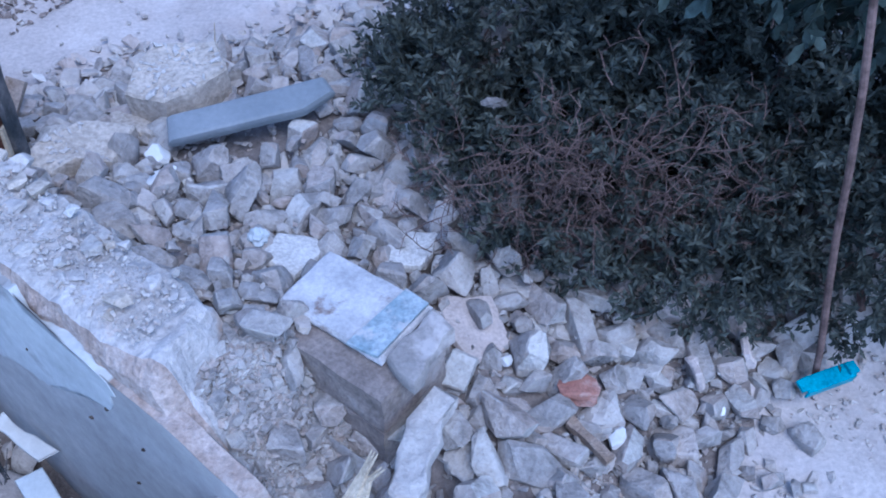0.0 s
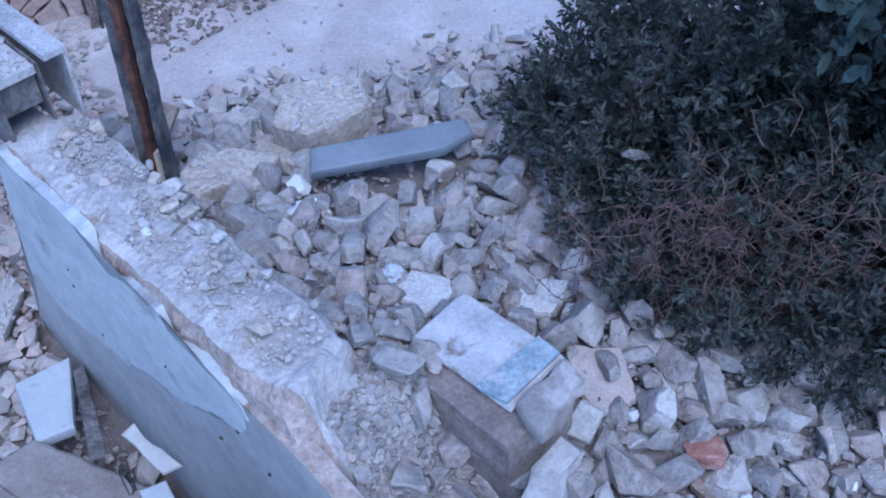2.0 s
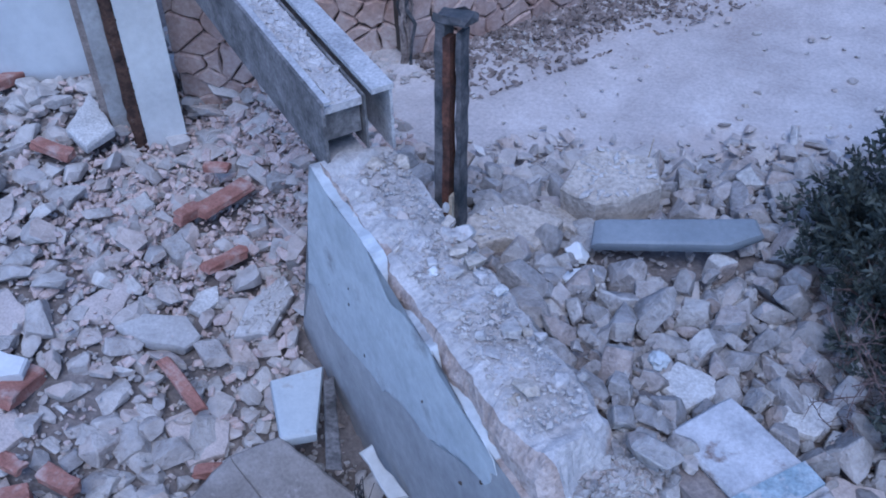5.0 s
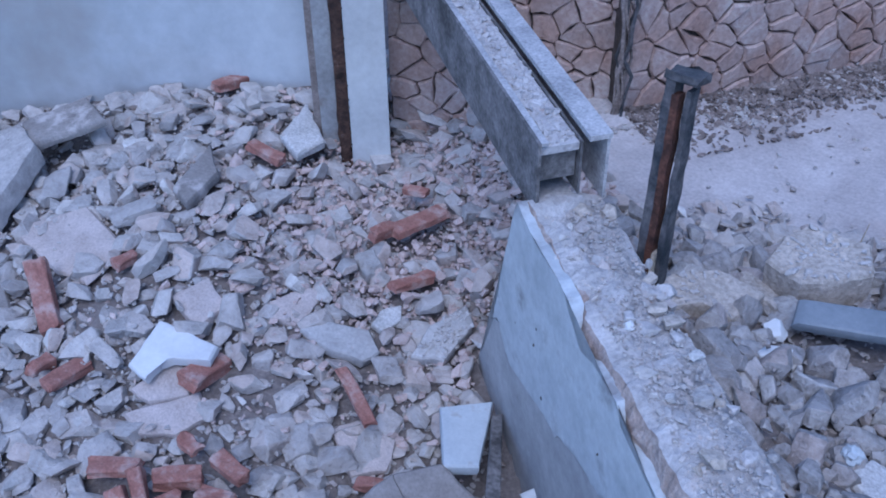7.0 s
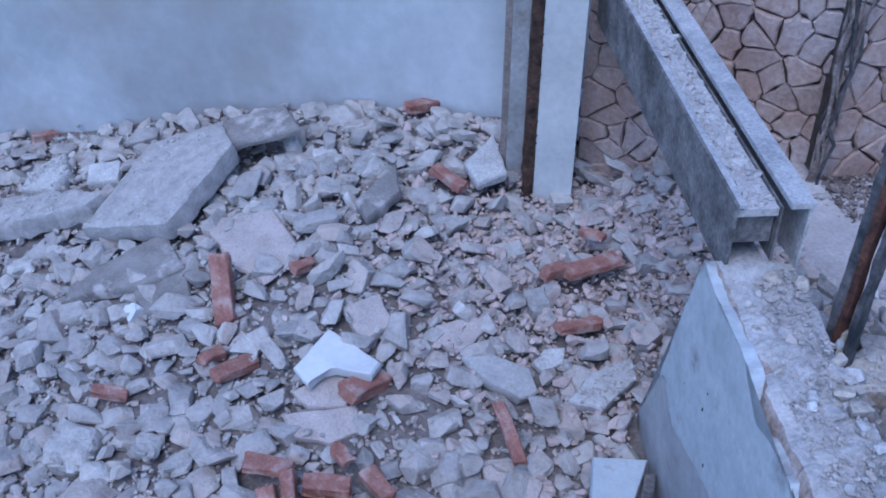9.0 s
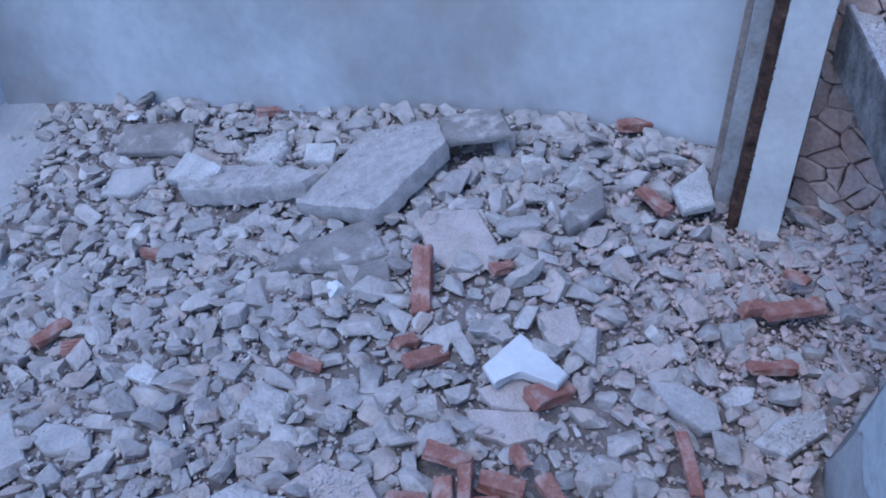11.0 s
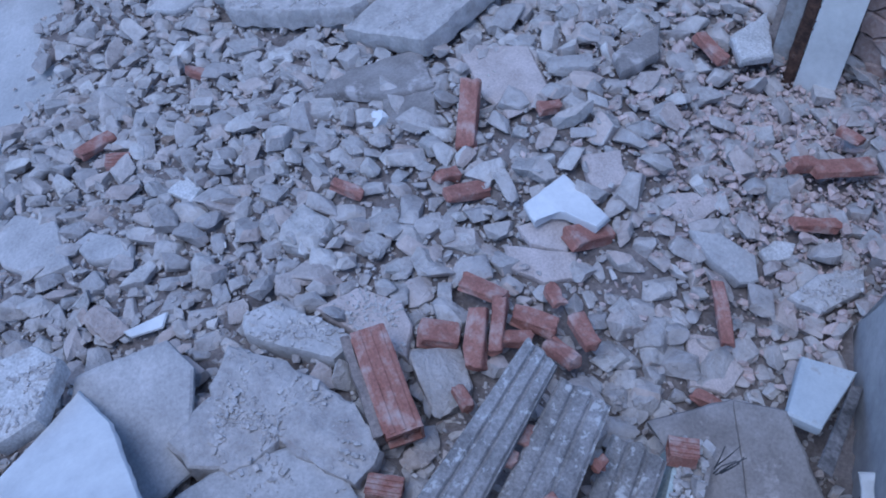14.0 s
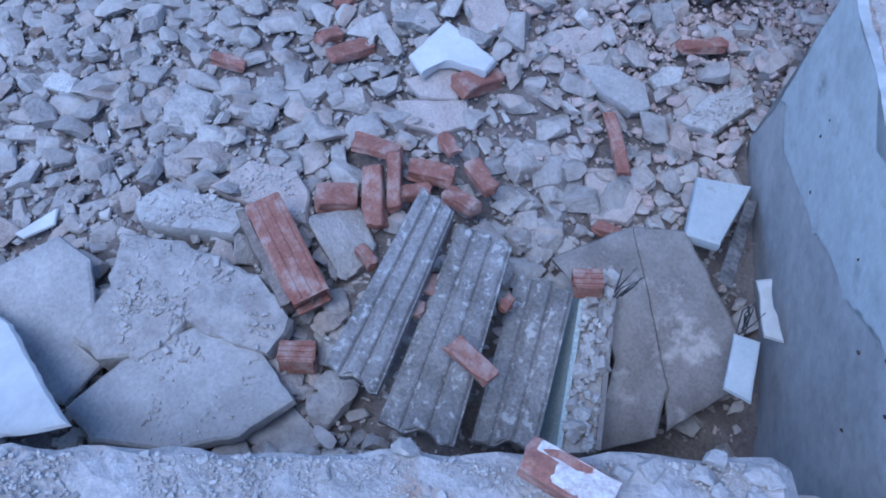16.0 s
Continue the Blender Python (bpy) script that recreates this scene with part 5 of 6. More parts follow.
# ---- joined debris too fine to count ----
def field(name, n, inside, size, seed, mat, label, shapes=24, points=11, sink=0.12, flat=(0.5, 0.9), tilt=0.24, pack=0.0):
    """Loose stones scattered where inside(x, y) allows, lying on the ground."""
    rnd = random.Random(seed)
    kinds = []
    for k in range(2 * shapes):
        bm = stone_mesh(seed * 50 + k % shapes, points)
        if k >= shapes:
            worn(bm, k)
        bm.verts.index_update()
        kinds.append((np.array([v.co[:] for v in bm.verts]), [[v.index for v in f.verts] for f in bm.faces]))
        bm.free()
    verts, faces, total = [], [], 0
    lying = []
    for _ in range(n):
        x, y, lift = inside(rnd)
        r = size(rnd)
        if any((x - cx) ** 2 + (y - cy) ** 2 < (cr + 0.3 * r) ** 2 for cx, cy, cr in CLEAR) and rnd.random() < (0.97 if r > 0.03 else 0.6):
            continue
        lying.append((r, x, y, lift))
    if pack:
        # the largest first, each beside the others rather than through them
        lying.sort(reverse=True)
        cells, kept = {}, []
        for r, x, y, lift in lying:
            i, j = int(x // 0.2), int(y // 0.2)
            near = (q for a in (i - 1, i, i + 1) for b in (j - 1, j, j + 1) for q in cells.get((a, b), ()))
            if all((x - q[1]) ** 2 + (y - q[2]) ** 2 > (pack * (r + q[0])) ** 2 for q in near):
                cells.setdefault((i, j), []).append((r, x, y))
                kept.append((r, x, y, lift))
        lying = kept
    for r, x, y, lift in lying:
        co, fs = kinds[rnd.randrange(shapes) + (shapes if r > 0.055 else 0)]
        m = np.array((Euler((rnd.gauss(0, tilt), rnd.gauss(0, tilt), rnd.uniform(0, 6.3))).to_matrix() @ Matrix.Diagonal((r * rnd.uniform(0.95, 1.7), r * rnd.uniform(0.6, 1.1), r * rnd.uniform(*flat)))))
        p = co @ m.T
        p = p + np.array((x, y, height(x, y) + lift + r * (0.25 - sink)))
        verts.append(p)
        faces += [[i + total for i in f] for f in fs]
        total += len(co)
    me = bpy.data.meshes.new(name)
    me.from_pydata(np.concatenate(verts).tolist(), [], faces)
    me.materials.append(mat)
    me.shade_smooth()
    me.set_sharp_from_angle(angle=radians(27))
    return tagged(new(name, me), label, "rubble", kind="stuff")


def pit(rnd):
    while True:
        x, y = rnd.uniform(-9.6, -1.2), rnd.uniform(-2.4, 5.4)
        if rnd.random() < smooth(-0.9, -2.4, y):
            continue
        behind = (x + 5.06) * -0.623 + (y - 4.83) * 0.782
        if x < -4.9 and behind > -0.05 or across(x, y) > -0.2 and along(x, y) < 2.2 or across(x, y) > 0.75:
            continue
        if (x + 2.19) * 0.837 - (y - 0.25) * 0.546 > -0.05 or (x + 1.66) ** 2 + (y - 2.1) ** 2 < 0.24:
            continue
        if rnd.random() < smooth(-0.5, 0.15, swept(x, y)) * (0.995 if behind < -0.5 else 0.9):
            continue
        if x < -6 and rnd.random() < 0.25:
            continue
        return x, y, max(-0.02, rnd.gauss(0.0, 0.03))


def by_column(rnd):
    while True:
        x, y, lift = pit(rnd)
        if rnd.random() < math.exp(-((x + 3.7) ** 2 + (y - 4.3) ** 2) / 0.9):
            return x, y, lift + 0.02


def street(rnd):
    while True:
        x, y = rnd.uniform(-2.9, 1.9), rnd.uniform(1.7, 5.4)
        s, u = across(x, y), along(x, y)
        edge = 4.42 + 0.45 * (x + 1.5) + 0.2 * noise.noise(Vector((x * 2, y * 2, 0)))
        if s < 0.3 and u > -0.3 or u <= -0.3 and s < 0.1 or y > edge or y < 1.75:
            continue
        if rnd.random() < 0.985 * smooth(-0.1, 0.1, x - 0.85 - 0.8 * (y - 2.35) + 0.15 * noise.noise(Vector((x * 4, y * 4, 2)))):
            continue
        if y < 1.2 + 0.8 * max(0, -x) or rnd.random() < smooth(2.4, 1.8, y) or rnd.random() < smooth(1.2, 1.8, x):
            continue
        return x, y, max(0, rnd.gauss(0.0, 0.03))


def lane(rnd):
    while True:
        x, y = rnd.uniform(-3.2, 3), rnd.uniform(4.3, 7.5)
        if across(x, y) < 0.5:
            continue
        d = (x + 2.94) * 0.84 - (y - 5.29) * 0.54
        if rnd.random() > (0.95 if d < 0.25 + 0.3 * noise.noise(Vector((x * 2, y * 2, 8))) else 0.03):
            continue
        return x, y, 0


def tops(rnd):
    if rnd.random() < 0.45:
        u, s = rnd.uniform(0.08, 1.66), rnd.uniform(-0.05, 0.22)
        p = wall_pose(u, s, 0)
        z = 1.37 + 0.09 * smooth(0.2, 1.7, u)
        z += 0.005
    else:
        v, s = rnd.uniform(-1.5, 1.9), rnd.uniform(0.05, 0.42)
        p = Vector((-2.19 + 0.546 * v + 0.837 * s, 0.25 + 0.837 * v - 0.546 * s, 0))
        z = 1.0
    return p.x, p.y, z - height(p.x, p.y) + 0.005


def ledge(rnd):
    v, s = rnd.uniform(-1.2, 1.9), rnd.uniform(0.05, 0.42)
    x, y = -2.19 + 0.546 * v + 0.837 * s, 0.25 + 0.837 * v - 0.546 * s
    return x, y, 1.01 - height(x, y)


def trough(rnd):
    p = wall_pose(rnd.uniform(1.7, 4.1), rnd.uniform(-0.05, 0.11), 0)
    return p.x, p.y, 1.752 - height(p.x, p.y)


def crumbs(rnd):
    """The crumbled slope between the wall's corner and the masonry stub."""
    while True:
        u, s = rnd.uniform(-0.62, 0.12), rnd.uniform(-0.07, 0.42)
        if u + 0.05 - 0.34 * s < 0.03:
            p = wall_pose(u, s, 0)
            return p.x, p.y, max(0, 1.13 - 0.7 * smooth(0, -0.55, u) - height(p.x, p.y)) + rnd.uniform(-0.01, 0.02)


def slab_tops(rnd):
    while True:
        mid, normal, rim = rnd.choice(TOPS)
        p = mid.lerp(rim[rnd.randrange(len(rim))], math.sqrt(rnd.random()) * 0.92)
        if noise.noise(p * 5) + 0.5 * noise.noise(p * 13) > rnd.uniform(-0.1, 0.3):
            break
    return p.x, p.y, p.z - height(p.x, p.y) + 0.004


CLODS = material("pale_mortar_clods", (0.4, 0.375, 0.36), (0.54, 0.51, 0.49), 9, bump=0.4, fine=70, grain=0.4)
CLEAR.extend((-1.2 + 0.14 * k, 3.68 + 0.055 * k, 0.1) for k in range(5))
BARE, CLEAR = CLEAR, []
field("slab_crumbs", 4500, slab_tops, lambda r: min(0.04, 0.005 + r.expovariate(170)), 14, CLODS, "crumbs and grit lying on broken slabs", points=8, sink=0.1)
field("ledge_clods", 5000, ledge, lambda r: min(0.04, 0.004 + r.expovariate(230)), 13, CLODS, "crumbled mortar clods along the low wall", points=12, sink=0.1)
CLEAR = BARE
field("pit_rubble", 60000, pit, lambda r: min(0.18, 0.022 + r.expovariate(31)), 3, DEBRIS, "grey and pinkish demolition rubble of broken stone and plaster", points=15, sink=0.0, flat=(0.4, 0.75), tilt=0.3, pack=0.4)
field("brick_dust", 5500, by_column, lambda r: min(0.075, 0.012 + r.expovariate(65)), 12, PINK, "fine pinkish brick rubble by the column foot", points=12, sink=-0.3, tilt=0.4)
field("pit_gravel", 24000, pit, lambda r: r.uniform(0.012, 0.034), 5, DEBRIS, "fine rubble grit", points=8, sink=0.35, tilt=0.5)
field("street_rubble", 20000, street, lambda r: min(0.15, 0.036 + r.expovariate(30)), 6, STREET, "grey angular stones heaped before the shrub", points=15, sink=-0.05, flat=(0.6, 1.0), tilt=0.6, pack=0.4)
field("street_gravel", 9000, street, lambda r: r.uniform(0.012, 0.036), 7, STREET, "fine grit between stones", points=8, sink=0.35, tilt=0.5)
def lane_edge(rnd):
    """The thin outer skirt of the heap, where it runs out onto the lane."""
    while True:
        x, off = rnd.uniform(-2.2, 0.6), rnd.gauss(-0.05, 0.2)
        y = 4.5 + 0.45 * (x + 1.5) + off + 0.15 * noise.noise(Vector((x * 2, 3, 0)))
        if across(x, y) > 0.35:
            return x, y, max(0, rnd.gauss(0, 0.02))


field("lane_flakes", 4500, lane_edge, lambda r: min(0.11, 0.018 + r.expovariate(40)), 18, DEBRIS, "thin pale stone flakes strewn at the lane's edge", points=13, sink=-0.1, flat=(0.22, 0.5), tilt=0.35, pack=0.36)


def bare_dirt(rnd):
    while True:
        x, y = rnd.uniform(0.4, 2.4), rnd.uniform(1.6, 3.1)
        if rnd.random() < 0.35 + 0.9 * noise.noise(Vector((x * 3, y * 3, 5))):
            return x, y, 0


field("dirt_grit", 2600, bare_dirt, lambda r: min(0.05, 0.006 + r.expovariate(110)), 15, DEBRIS, "small grit strewn over bare dirt", points=8, sink=0.1)
def wall_foot(rnd):
    """The strip of litter that lies against the stone wall."""
    k, off = rnd.random(), min(0.6, rnd.expovariate(7))
    x, y = -2.94 + 2.3 * k + 0.83 * off, 5.3 + 3.4 * k - 0.56 * off
    return x, y, 0.004


field("leaf_litter", 8000, wall_foot, lambda r: r.uniform(0.01, 0.04), 17, LITTER, "dark dry leaves and twigs along the stone wall", points=8, sink=0.0, flat=(0.1, 0.35), tilt=0.5)
field("lane_gravel", 2600, lane, lambda r: r.uniform(0.012, 0.045), 8, DEBRIS, "small stones along the foot of the stone wall", points=8)
field("wall_grit", 4500, tops, lambda r: min(0.04, 0.004 + r.expovariate(230)), 9, DEBRIS, "grit and crumbs on the broken wall tops", points=8)
field("lintel_grit", 1700, trough, lambda r: min(0.05, 0.008 + r.expovariate(100)), 10, CLODS, "mortar crumbs in the steel trough", points=7)
field("corner_crumbs", 6500, crumbs, lambda r: min(0.06, 0.006 + r.expovariate(110)), 11, STREET, "crumbled mortar heap at the wall corner", points=8)


for x, y, r, mat, label in ((-1.62, 2.96, 0.06, WHITE, "white plaster chip on the broken wall"), (-1.85, 3.1, 0.1, PLASTER, "pale stone chip on the broken wall"), (-2.06, 3.12, 0.09, PLASTER, "pale stone chip on the broken wall"), (-1.08, 2.57, 0.1, LIME, "brownish stone chip on the broken wall"), (-1.5, 3.08, 0.08, LIME, "brownish stone chip on the broken wall"), (-1.34, 2.98, 0.07, PLASTER, "pale stone chip on the broken wall")):
    ob = chunk("stone_chip", (x, y, 1.42), r, r * 0.8, r * 0.5, mat, label)
chips = random.Random(19)
for k in range(34):
    u = chips.uniform(0.1, 1.6)
    s = chips.choice((chips.uniform(-0.04, 0.02), chips.uniform(0.16, 0.25), chips.uniform(0.0, 0.22)))
    r = chips.uniform(0.03, 0.085)
    chunk("stone_chip", wall_pose(u, s, 1.375 + 0.09 * smooth(0.2, 1.7, u)), r * 1.3, r, r * 0.5, chips.choice((WALLTOP, WALLTOP, LIME, STONE)), "loosened masonry chip on the broken wall top")
for x, y, r in ((-1.76, 0.87, 0.1), (-1.29, 1.47, 0.13), (-1.19, 1.6, 0.12), (-1.22, 1.68, 0.1), (-1.1, 1.74, 0.12), (-1.82, 0.6, 0.08), (-1.02, 1.68, 0.1), (-1.13, 1.6, 0.08), (-1.33, 1.38, 0.08), (-1.06, 1.78, 0.09)):
    chunk("mortar_lump", (x, y, 1.02), r * 0.8, r * 0.7, r * 0.5, ROUGH, "grey mortar lump on the low wall")
scatter = random.Random(77)
for pick, n, low, high, label in ((pit, 330, 0.06, 0.16, "flat broken plaster flake lying on the rubble"), (street, 110, 0.04, 0.09, "thin broken stone flake lying on street side stones")):
    for _ in range(n):
        x, y, _lift = pick(scatter)
        r = low + (high - low) * scatter.random() ** 2
        if any((x - cx) ** 2 + (y - cy) ** 2 < (cr + 0.5 * r) ** 2 for cx, cy, cr in CLEAR):
            continue
        chunk("plaster_flake", (x, y, height(x, y) + 0.035 + 0.2 * r), r * scatter.uniform(1.0, 1.6), r, r * scatter.uniform(0.16, 0.3), STONE, label)
for pick, n in ((pit, 200), (street, 70)):
    for _ in range(n):
        x, y, _lift = pick(scatter)
        r = scatter.uniform(0.09, 0.2) if pick is pit else scatter.uniform(0.06, 0.11)
        if any((x - cx) ** 2 + (y - cy) ** 2 < (cr + 0.5 * r) ** 2 for cx, cy, cr in CLEAR):
            continue
        chunk("rubble_stone", (x, y, height(x, y) + 0.3 * r), r * scatter.uniform(0.9, 1.5), r, r * scatter.uniform(0.45, 0.8), STONE, "angular grey rubble stone with dusty faces")


# ---- shrub ----
def shrub(name, at, balls, n, long, wide, mat, label, seed, stems):
    rnd = random.Random(seed)
    ob = base(name, at, label, "shrub")
    o = Vector(at)
    bm = bmesh.new()
    limbs = []
    for k in range(stems):
        c, r = balls[k % len(balls)]
        tip = Vector(c) + Vector((rnd.uniform(-.6, .6), rnd.uniform(-.6, .6), rnd.uniform(-.5, .7))) * r - o
        root = Vector((Vector(c).x + rnd.uniform(-.25, .25) - o.x, Vector(c).y + rnd.uniform(-.2, .2) - o.y, height(c[0], c[1]) - o.z - 0.05))
        if wide > 0.04:
            root = Vector(c) + Vector((0.1, 0.55, -0.5)) - o
        mid = root.lerp(tip, 0.5) + Vector((rnd.uniform(-.1, .1), rnd.uniform(-.1, .1), 0.05))
        tube(bm, [root, mid, tip], [0.02, 0.012, 0.004], 5)
        limbs.append((mid, tip))
        for _ in range(5):
            q = mid.lerp(tip, rnd.random())
            e = q + Vector((rnd.gauss(0, 1), rnd.gauss(0, 1), rnd.gauss(0.3, 0.8))).normalized() * rnd.uniform(0.12, 0.35)
            tube(bm, [q, q.lerp(e, 0.5) + Vector((0.01, 0, 0.02)), e], [0.006, 0.004, 0.0015], 4)
    tagged(part("bare_wood", bm, TWIG, ob, "dark bare stems"), kind="stuff")
    verts, faces = [], []
    sprays = n // 14
    weights = [r * r for _, r in balls]
    for _ in range(sprays):
        c, r = rnd.choices(balls, weights)[0]
        d = Vector((rnd.gauss(0, 1), rnd.gauss(0, 1), rnd.gauss(0, 1))).normalized()
        rad = r * (1 - abs(rnd.gauss(0, 0.18))) * (1 + 0.34 * noise.noise(d * 2.6 + Vector(c)) + 0.22 * noise.noise(d * 7 + Vector(c)))
        q = Vector(c) + d * rad - o
        if wide < 0.04 and rad > 0.8 * r and noise.noise((q + o) * 3.4) < 0.0:
            continue
        if q.z + o.z < height(q.x + o.x, q.y + o.y) + 0.08:
            continue
        grow = (d + Vector((0, 0, 0.5)) + 0.6 * Vector((rnd.gauss(0, 1), rnd.gauss(0, 1), rnd.gauss(0, 1)))).normalized()
        for i in range(14):
            w = (grow + 1.0 * Vector((rnd.gauss(0, 1), rnd.gauss(0, 1), rnd.gauss(0, 1))).normalized()).normalized()
            s = w.orthogonal().normalized()
            s = (s * math.cos(i) + w.cross(s) * math.sin(i)).normalized()
            p = q + grow * (long * 0.28 * i) * 0.6
            l, wd = long * rnd.uniform(0.7, 1.2), wide * rnd.uniform(0.7, 1.2)
            up = w.cross(s)
            k = len(verts)
            if wide > 0.04:
                rib = [p + w * l * f - up * 0.15 * l * f * f for f in (0, 0.3, 0.72, 1)]
                verts += [rib[0], rib[1] + s * wd * 0.45, rib[2] + s * wd * 0.42, rib[3], rib[2] - s * wd * 0.42, rib[1] - s * wd * 0.45]
                faces += [(k, k + 1, k + 5), (k + 1, k + 2, k + 4, k + 5), (k + 2, k + 3, k + 4)]
                continue
            verts += [p, p + w * l * 0.5 + s * wd / 2 + up * 0.1 * wd, p + w * l - up * 0.15 * l, p + w * l * 0.5 - s * wd / 2 + up * 0.1 * wd]
            faces += [(k, k + 1, k + 2), (k, k + 2, k + 3)]
    me = bpy.data.meshes.new("crown")
    me.from_pydata([v[:] for v in verts], [], faces)
    me.materials.append(mat)
    crown = new("crown", me)
    crown.parent = ob
    return ob


shrub("evergreen_shrub", (0.9, 3.9, 0.8), [((0.2, 4.15, 1.15), 0.58), ((0.5, 3.8, 1.1), 0.5), ((0.85, 3.62, 1.15), 0.55), ((1.2, 3.5, 1.15), 0.55), ((1.6, 3.3, 1.15), 0.5), ((0.55, 4.2, 1.65), 0.66), ((1.05, 3.85, 1.65), 0.66), ((1.6, 3.6, 1.65), 0.66), ((2.1, 3.3, 1.4), 0.6), ((0.5, 4.75, 1.4), 0.6), ((-0.18, 4.05, 1.1), 0.3), ((0.08, 3.8, 1.15), 0.4), ((0.02, 3.6, 1.15), 0.2), ((0.22, 3.4, 1.1), 0.22), ((0.34, 3.62, 1.15), 0.42), ((0.6, 3.46, 1.12), 0.42), ((0.94, 3.32, 1.05), 0.4), ((1.1, 4.3, 2.2), 0.7), ((1.75, 3.95, 2.15), 0.65)], 205000, 0.044, 0.019, LEAF, "dense dark green evergreen shrub behind the stone heap", 21, 34)
shrub("laurel_bush", (1.2, 3.9, 1.0), [((0.95, 3.5, 2.32), 0.2), ((1.15, 3.45, 2.27), 0.22), ((1.42, 3.36, 2.22), 0.22), ((1.28, 3.55, 2.5), 0.3)], 4600, 0.088, 0.05, LAUREL, "laurel with large glossy green leaves", 22, 8)


def dead_twigs():
    rnd = random.Random(31)
    ob = base("dead_branches", (0.5, 3.26, 1.28), "tangle of dry reddish brown twigs in the shrub", "branches")
    bm = bmesh.new()
    for k in range(320):
        q = Vector((rnd.gauss(0.05, .34), rnd.uniform(-.12, .1), rnd.gauss(0.0, .2)))
        d = Vector((rnd.gauss(0, 0.7), rnd.gauss(-0.4, 0.4), rnd.gauss(0.9, 0.5))).normalized()
        pts = [q]
        for _ in range(4):
            d = (d + 0.35 * Vector((rnd.gauss(0, 1), rnd.gauss(0, 1), rnd.gauss(0, 1)))).normalized()
            q = q + d * rnd.uniform(0.03, 0.06)
            pts.append(q)
        tube(bm, pts, [0.0026, 0.0022, 0.0019, 0.0015, 0.001], 4)
        for p in pts[1:]:
            for _ in range(2):
                e = p + (d + 0.9 * Vector((rnd.gauss(0, 1), rnd.gauss(0, 1), rnd.gauss(0, 1)))).normalized() * rnd.uniform(0.025, 0.06)
                tube(bm, [p, p.lerp(e, 0.6) + Vector((0, 0, 0.004)), e], [0.0017, 0.0013, 0.0008], 3)
    tagged(part("twigs", bm, TWIG, ob), kind="stuff")


dead_twigs()


def straws():
    rnd = random.Random(8)
    for x, y, lx, ly, h in ((0.36, 3.28, 0.03, 0.0, 0.2), (0.55, 3.15, 0.06, 0.02, 0.24), (0.8, 3.1, -0.05, 0.05, 0.2), (-1.25, 4.6, 0.02, 0.05, 0.25), (0.2, 3.4, 0.08, 0.0, 0.16)):
        bm = bmesh.new()
        a = Vector((x, y, height(x, y) - 0.02))
        tube(bm, [a, a + Vector((lx * 0.4, ly * 0.4, h * 0.5)), a + Vector((lx, ly, h))], [0.005, 0.004, 0.002], 5)
        thing("dry_stalk", bm, STRAW, "thin dry straw coloured stalk", "stalk", a, "dry stalks")


straws()


# ---- stone wall beyond the lane: irregular stones in deep joints ----
def cell(points, i, w, h):
    """The part of a w by h sheet that lies nearest to point i."""
    px, py = points[i]
    poly = [(0, 0), (w, 0), (w, h), (0, h)]
    for j, (qx, qy) in enumerate(points):
        if j == i or abs(qx - px) + abs(qy - py) > 1.2:
            continue
        mx, my, dx, dy = (px + qx) / 2, (py + qy) / 2, qx - px, qy - py
        kept = []
        for (ax, ay), (bx, by) in zip(poly, poly[1:] + poly[:1]):
            fa, fb = (ax - mx) * dx + (ay - my) * dy, (bx - mx) * dx + (by - my) * dy
            if fa <= 0:
                kept.append((ax, ay))
            if fa * fb < 0:
                k = fa / (fa - fb)
                kept.append((ax + (bx - ax) * k, ay + (by - ay) * k))
        poly = kept
        if len(poly) < 3:
            return []
    return poly


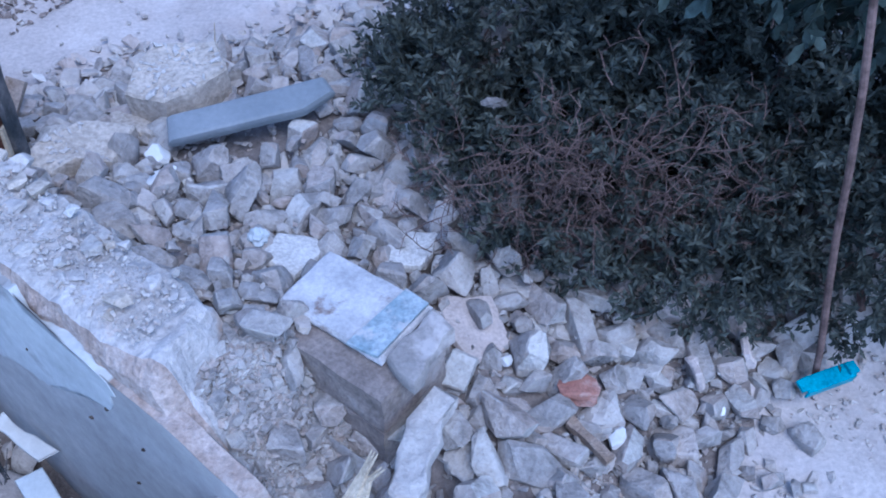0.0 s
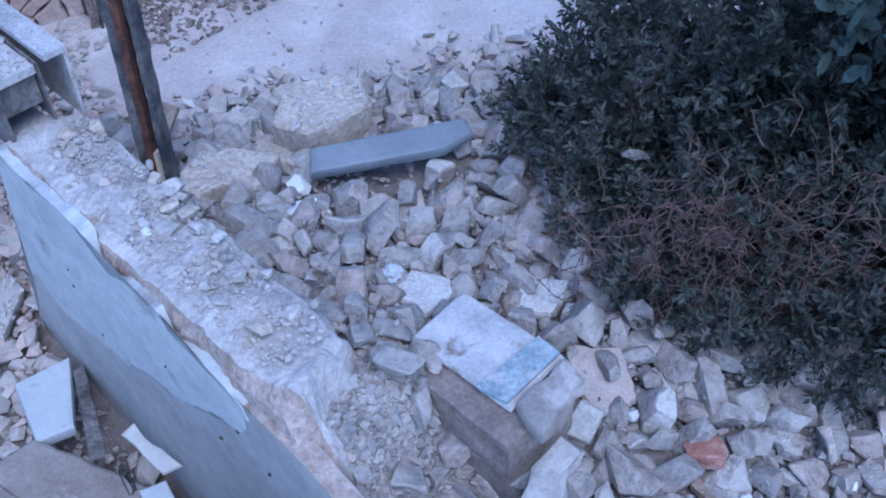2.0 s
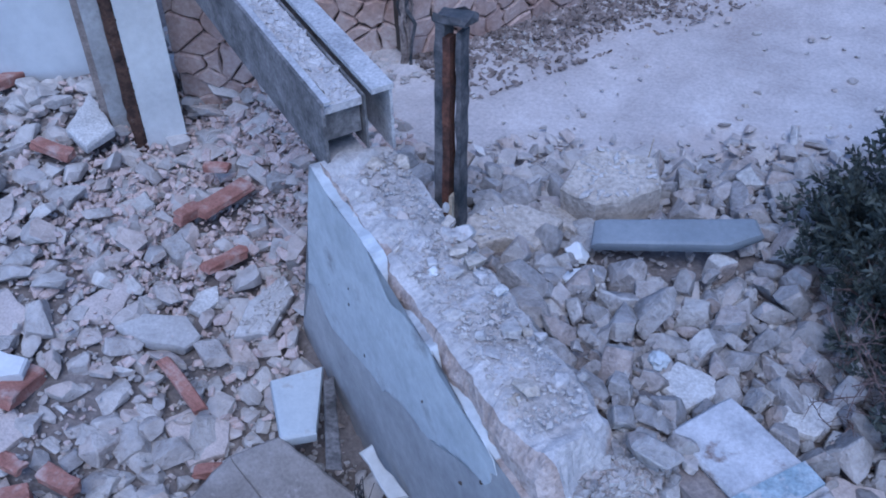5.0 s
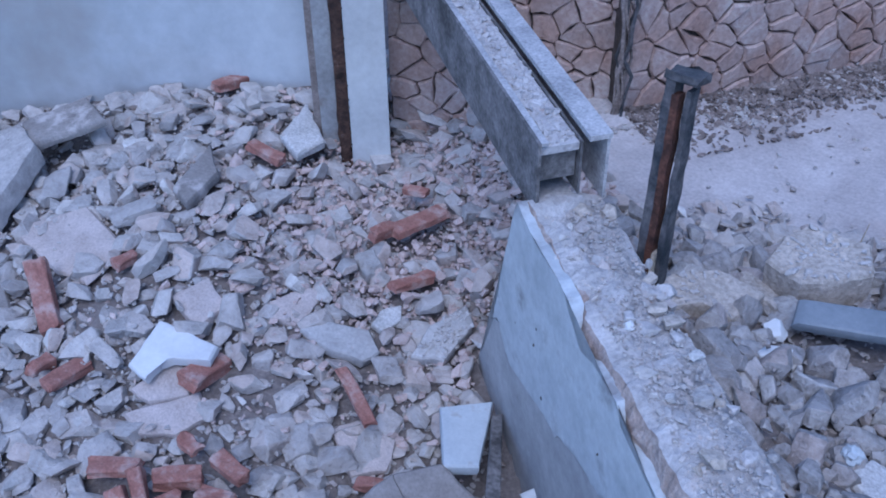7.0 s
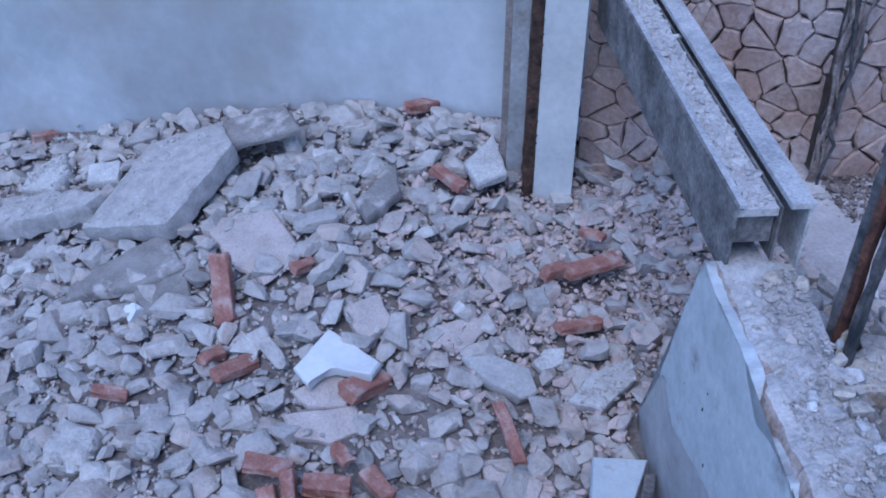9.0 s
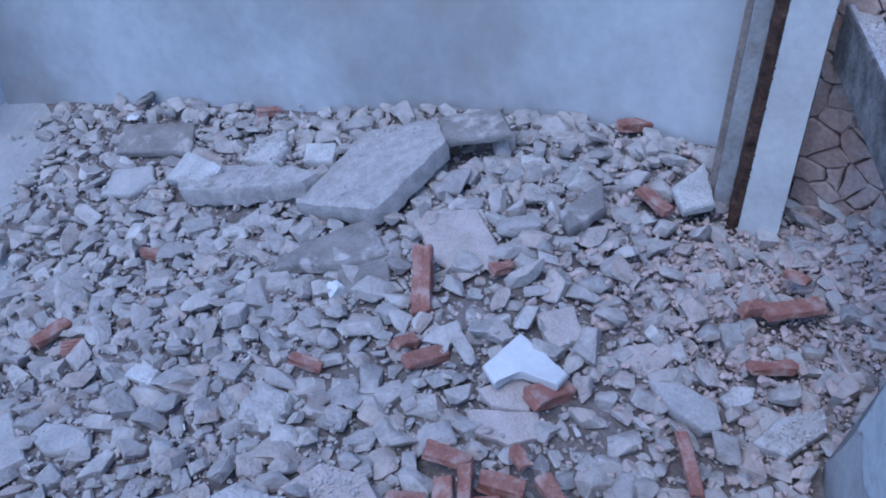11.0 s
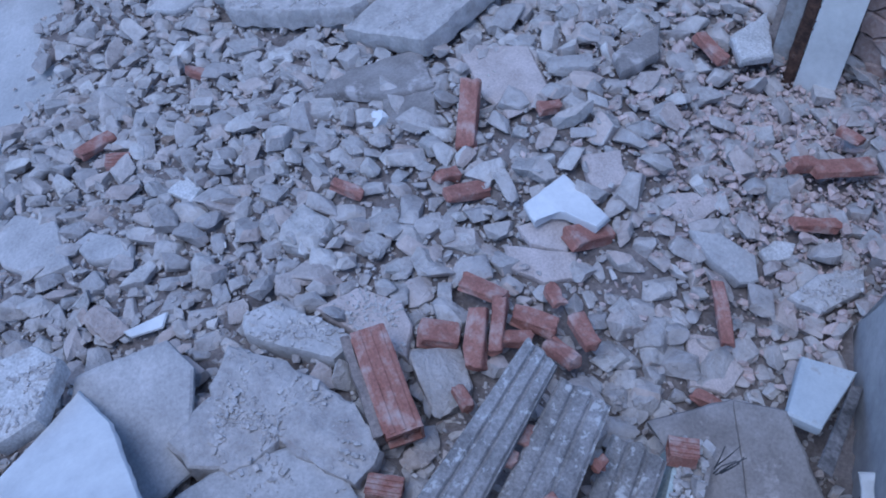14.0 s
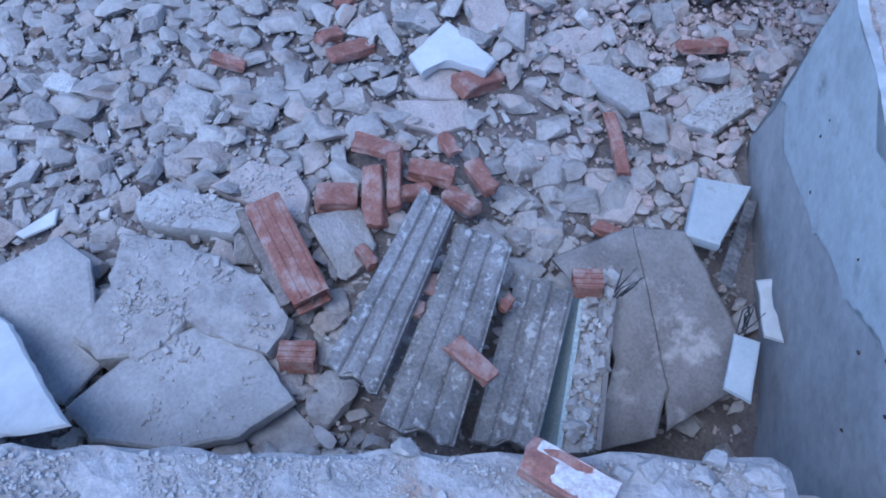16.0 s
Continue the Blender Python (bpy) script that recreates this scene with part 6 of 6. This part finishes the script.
def stone_wall(name, a, b, low, high, seed, label):
    rnd = random.Random(seed)
    a, b = Vector((*a, low)), Vector((*b, low))
    d = (b - a).normalized()
    out = Vector((d.y, -d.x, 0))
    w, h = (b - a).length, high - low
    bm = bmesh.new()
    m = Matrix.Translation((a + b) / 2 + Vector((0, 0, h / 2))) @ Matrix.Rotation(math.atan2(d.y, d.x), 4, "Z")
    box(bm, m @ pose(0, 0.15, 0), w, 0.3, h)
    ob = tagged(part(name, bm, MORTAR), label, "wall", kind="structure")
    nx, ny = int(w / 0.155), int(h / 0.145)
    pts = [((i + 0.5 + 0.3 * (j % 2) + rnd.uniform(-.62, .62)) * w / nx, (j + 0.5 + rnd.uniform(-.55, .55)) * h / ny) for j in range(ny) for i in range(nx)]
    for i in range(len(pts)):
        poly = cell(pts, i, w, h)
        if len(poly) < 3:
            continue
        cx, cy = sum(p[0] for p in poly) / len(poly), sum(p[1] for p in poly) / len(poly)
        bm = bmesh.new()
        proud = rnd.uniform(0.02, 0.045)
        rings = []
        fine = []
        for p, q in zip(poly, poly[1:] + poly[:1]):
            for k in range(2):
                fine.append((p[0] + (q[0] - p[0]) * k / 2 + rnd.uniform(-.011, .011), p[1] + (q[1] - p[1]) * k / 2 + rnd.uniform(-.011, .011)))
        for inset, up in ((0.003, -0.02), (0.004, proud * 0.6), (0.014, proud)):
            ring = []
            for x, y in fine:
                r = math.hypot(x - cx, y - cy)
                k = max(0.2, 1 - inset * 1.25 / max(r, 0.02))
                q = d * ((x - cx) * k) + Vector((0, 0, (y - cy) * k)) + out * up
                ring.append(bm.verts.new(q))
            rings.append(ring)
        n = len(fine)
        for s, t in zip(rings, rings[1:]):
            for k in range(n):
                bm.faces.new((s[k], s[(k + 1) % n], t[(k + 1) % n], t[k]))
        bm.faces.new(rings[-1])
        bmesh.ops.recalc_face_normals(bm, faces=bm.faces)
        st = part("stone", bm, MASONRY, ob)
        st.location = a + d * cx + Vector((0, 0, cy))


stone_wall("wall_stone_left", (-4.42, 4.85), (-3.02, 5.42), -0.1, 2.3, 41, "rubble stone wall with dark deep joints")
stone_wall("wall_stone_right", (-2.98, 5.3), (-0.55, 8.9), 0.6, 2.3, 42, "rubble stone wall along the dusty lane")


def creeper():
    rnd = random.Random(12)
    ob = base("dead_creeper", (-2.95, 5.26, 0.7), "dark dead creeper stems climbing the stone wall", "creeper")
    for k in range(9):
        bm = bmesh.new()
        q, pts = Vector((rnd.uniform(-.05, .05), rnd.uniform(-.05, .03), -0.1)), []
        for _ in range(16):
            pts.append(q)
            q = q + Vector((rnd.gauss(0, .022) - 0.12 * q.x, rnd.gauss(0, .014) - 0.2 * q.y, 0.11))
        tube(bm, pts, [rnd.uniform(0.008, 0.02) * (1 - 0.03 * i) for i in range(16)], 6)
        part("stem", bm, LITTER if k % 3 else CHAR, ob)


creeper()
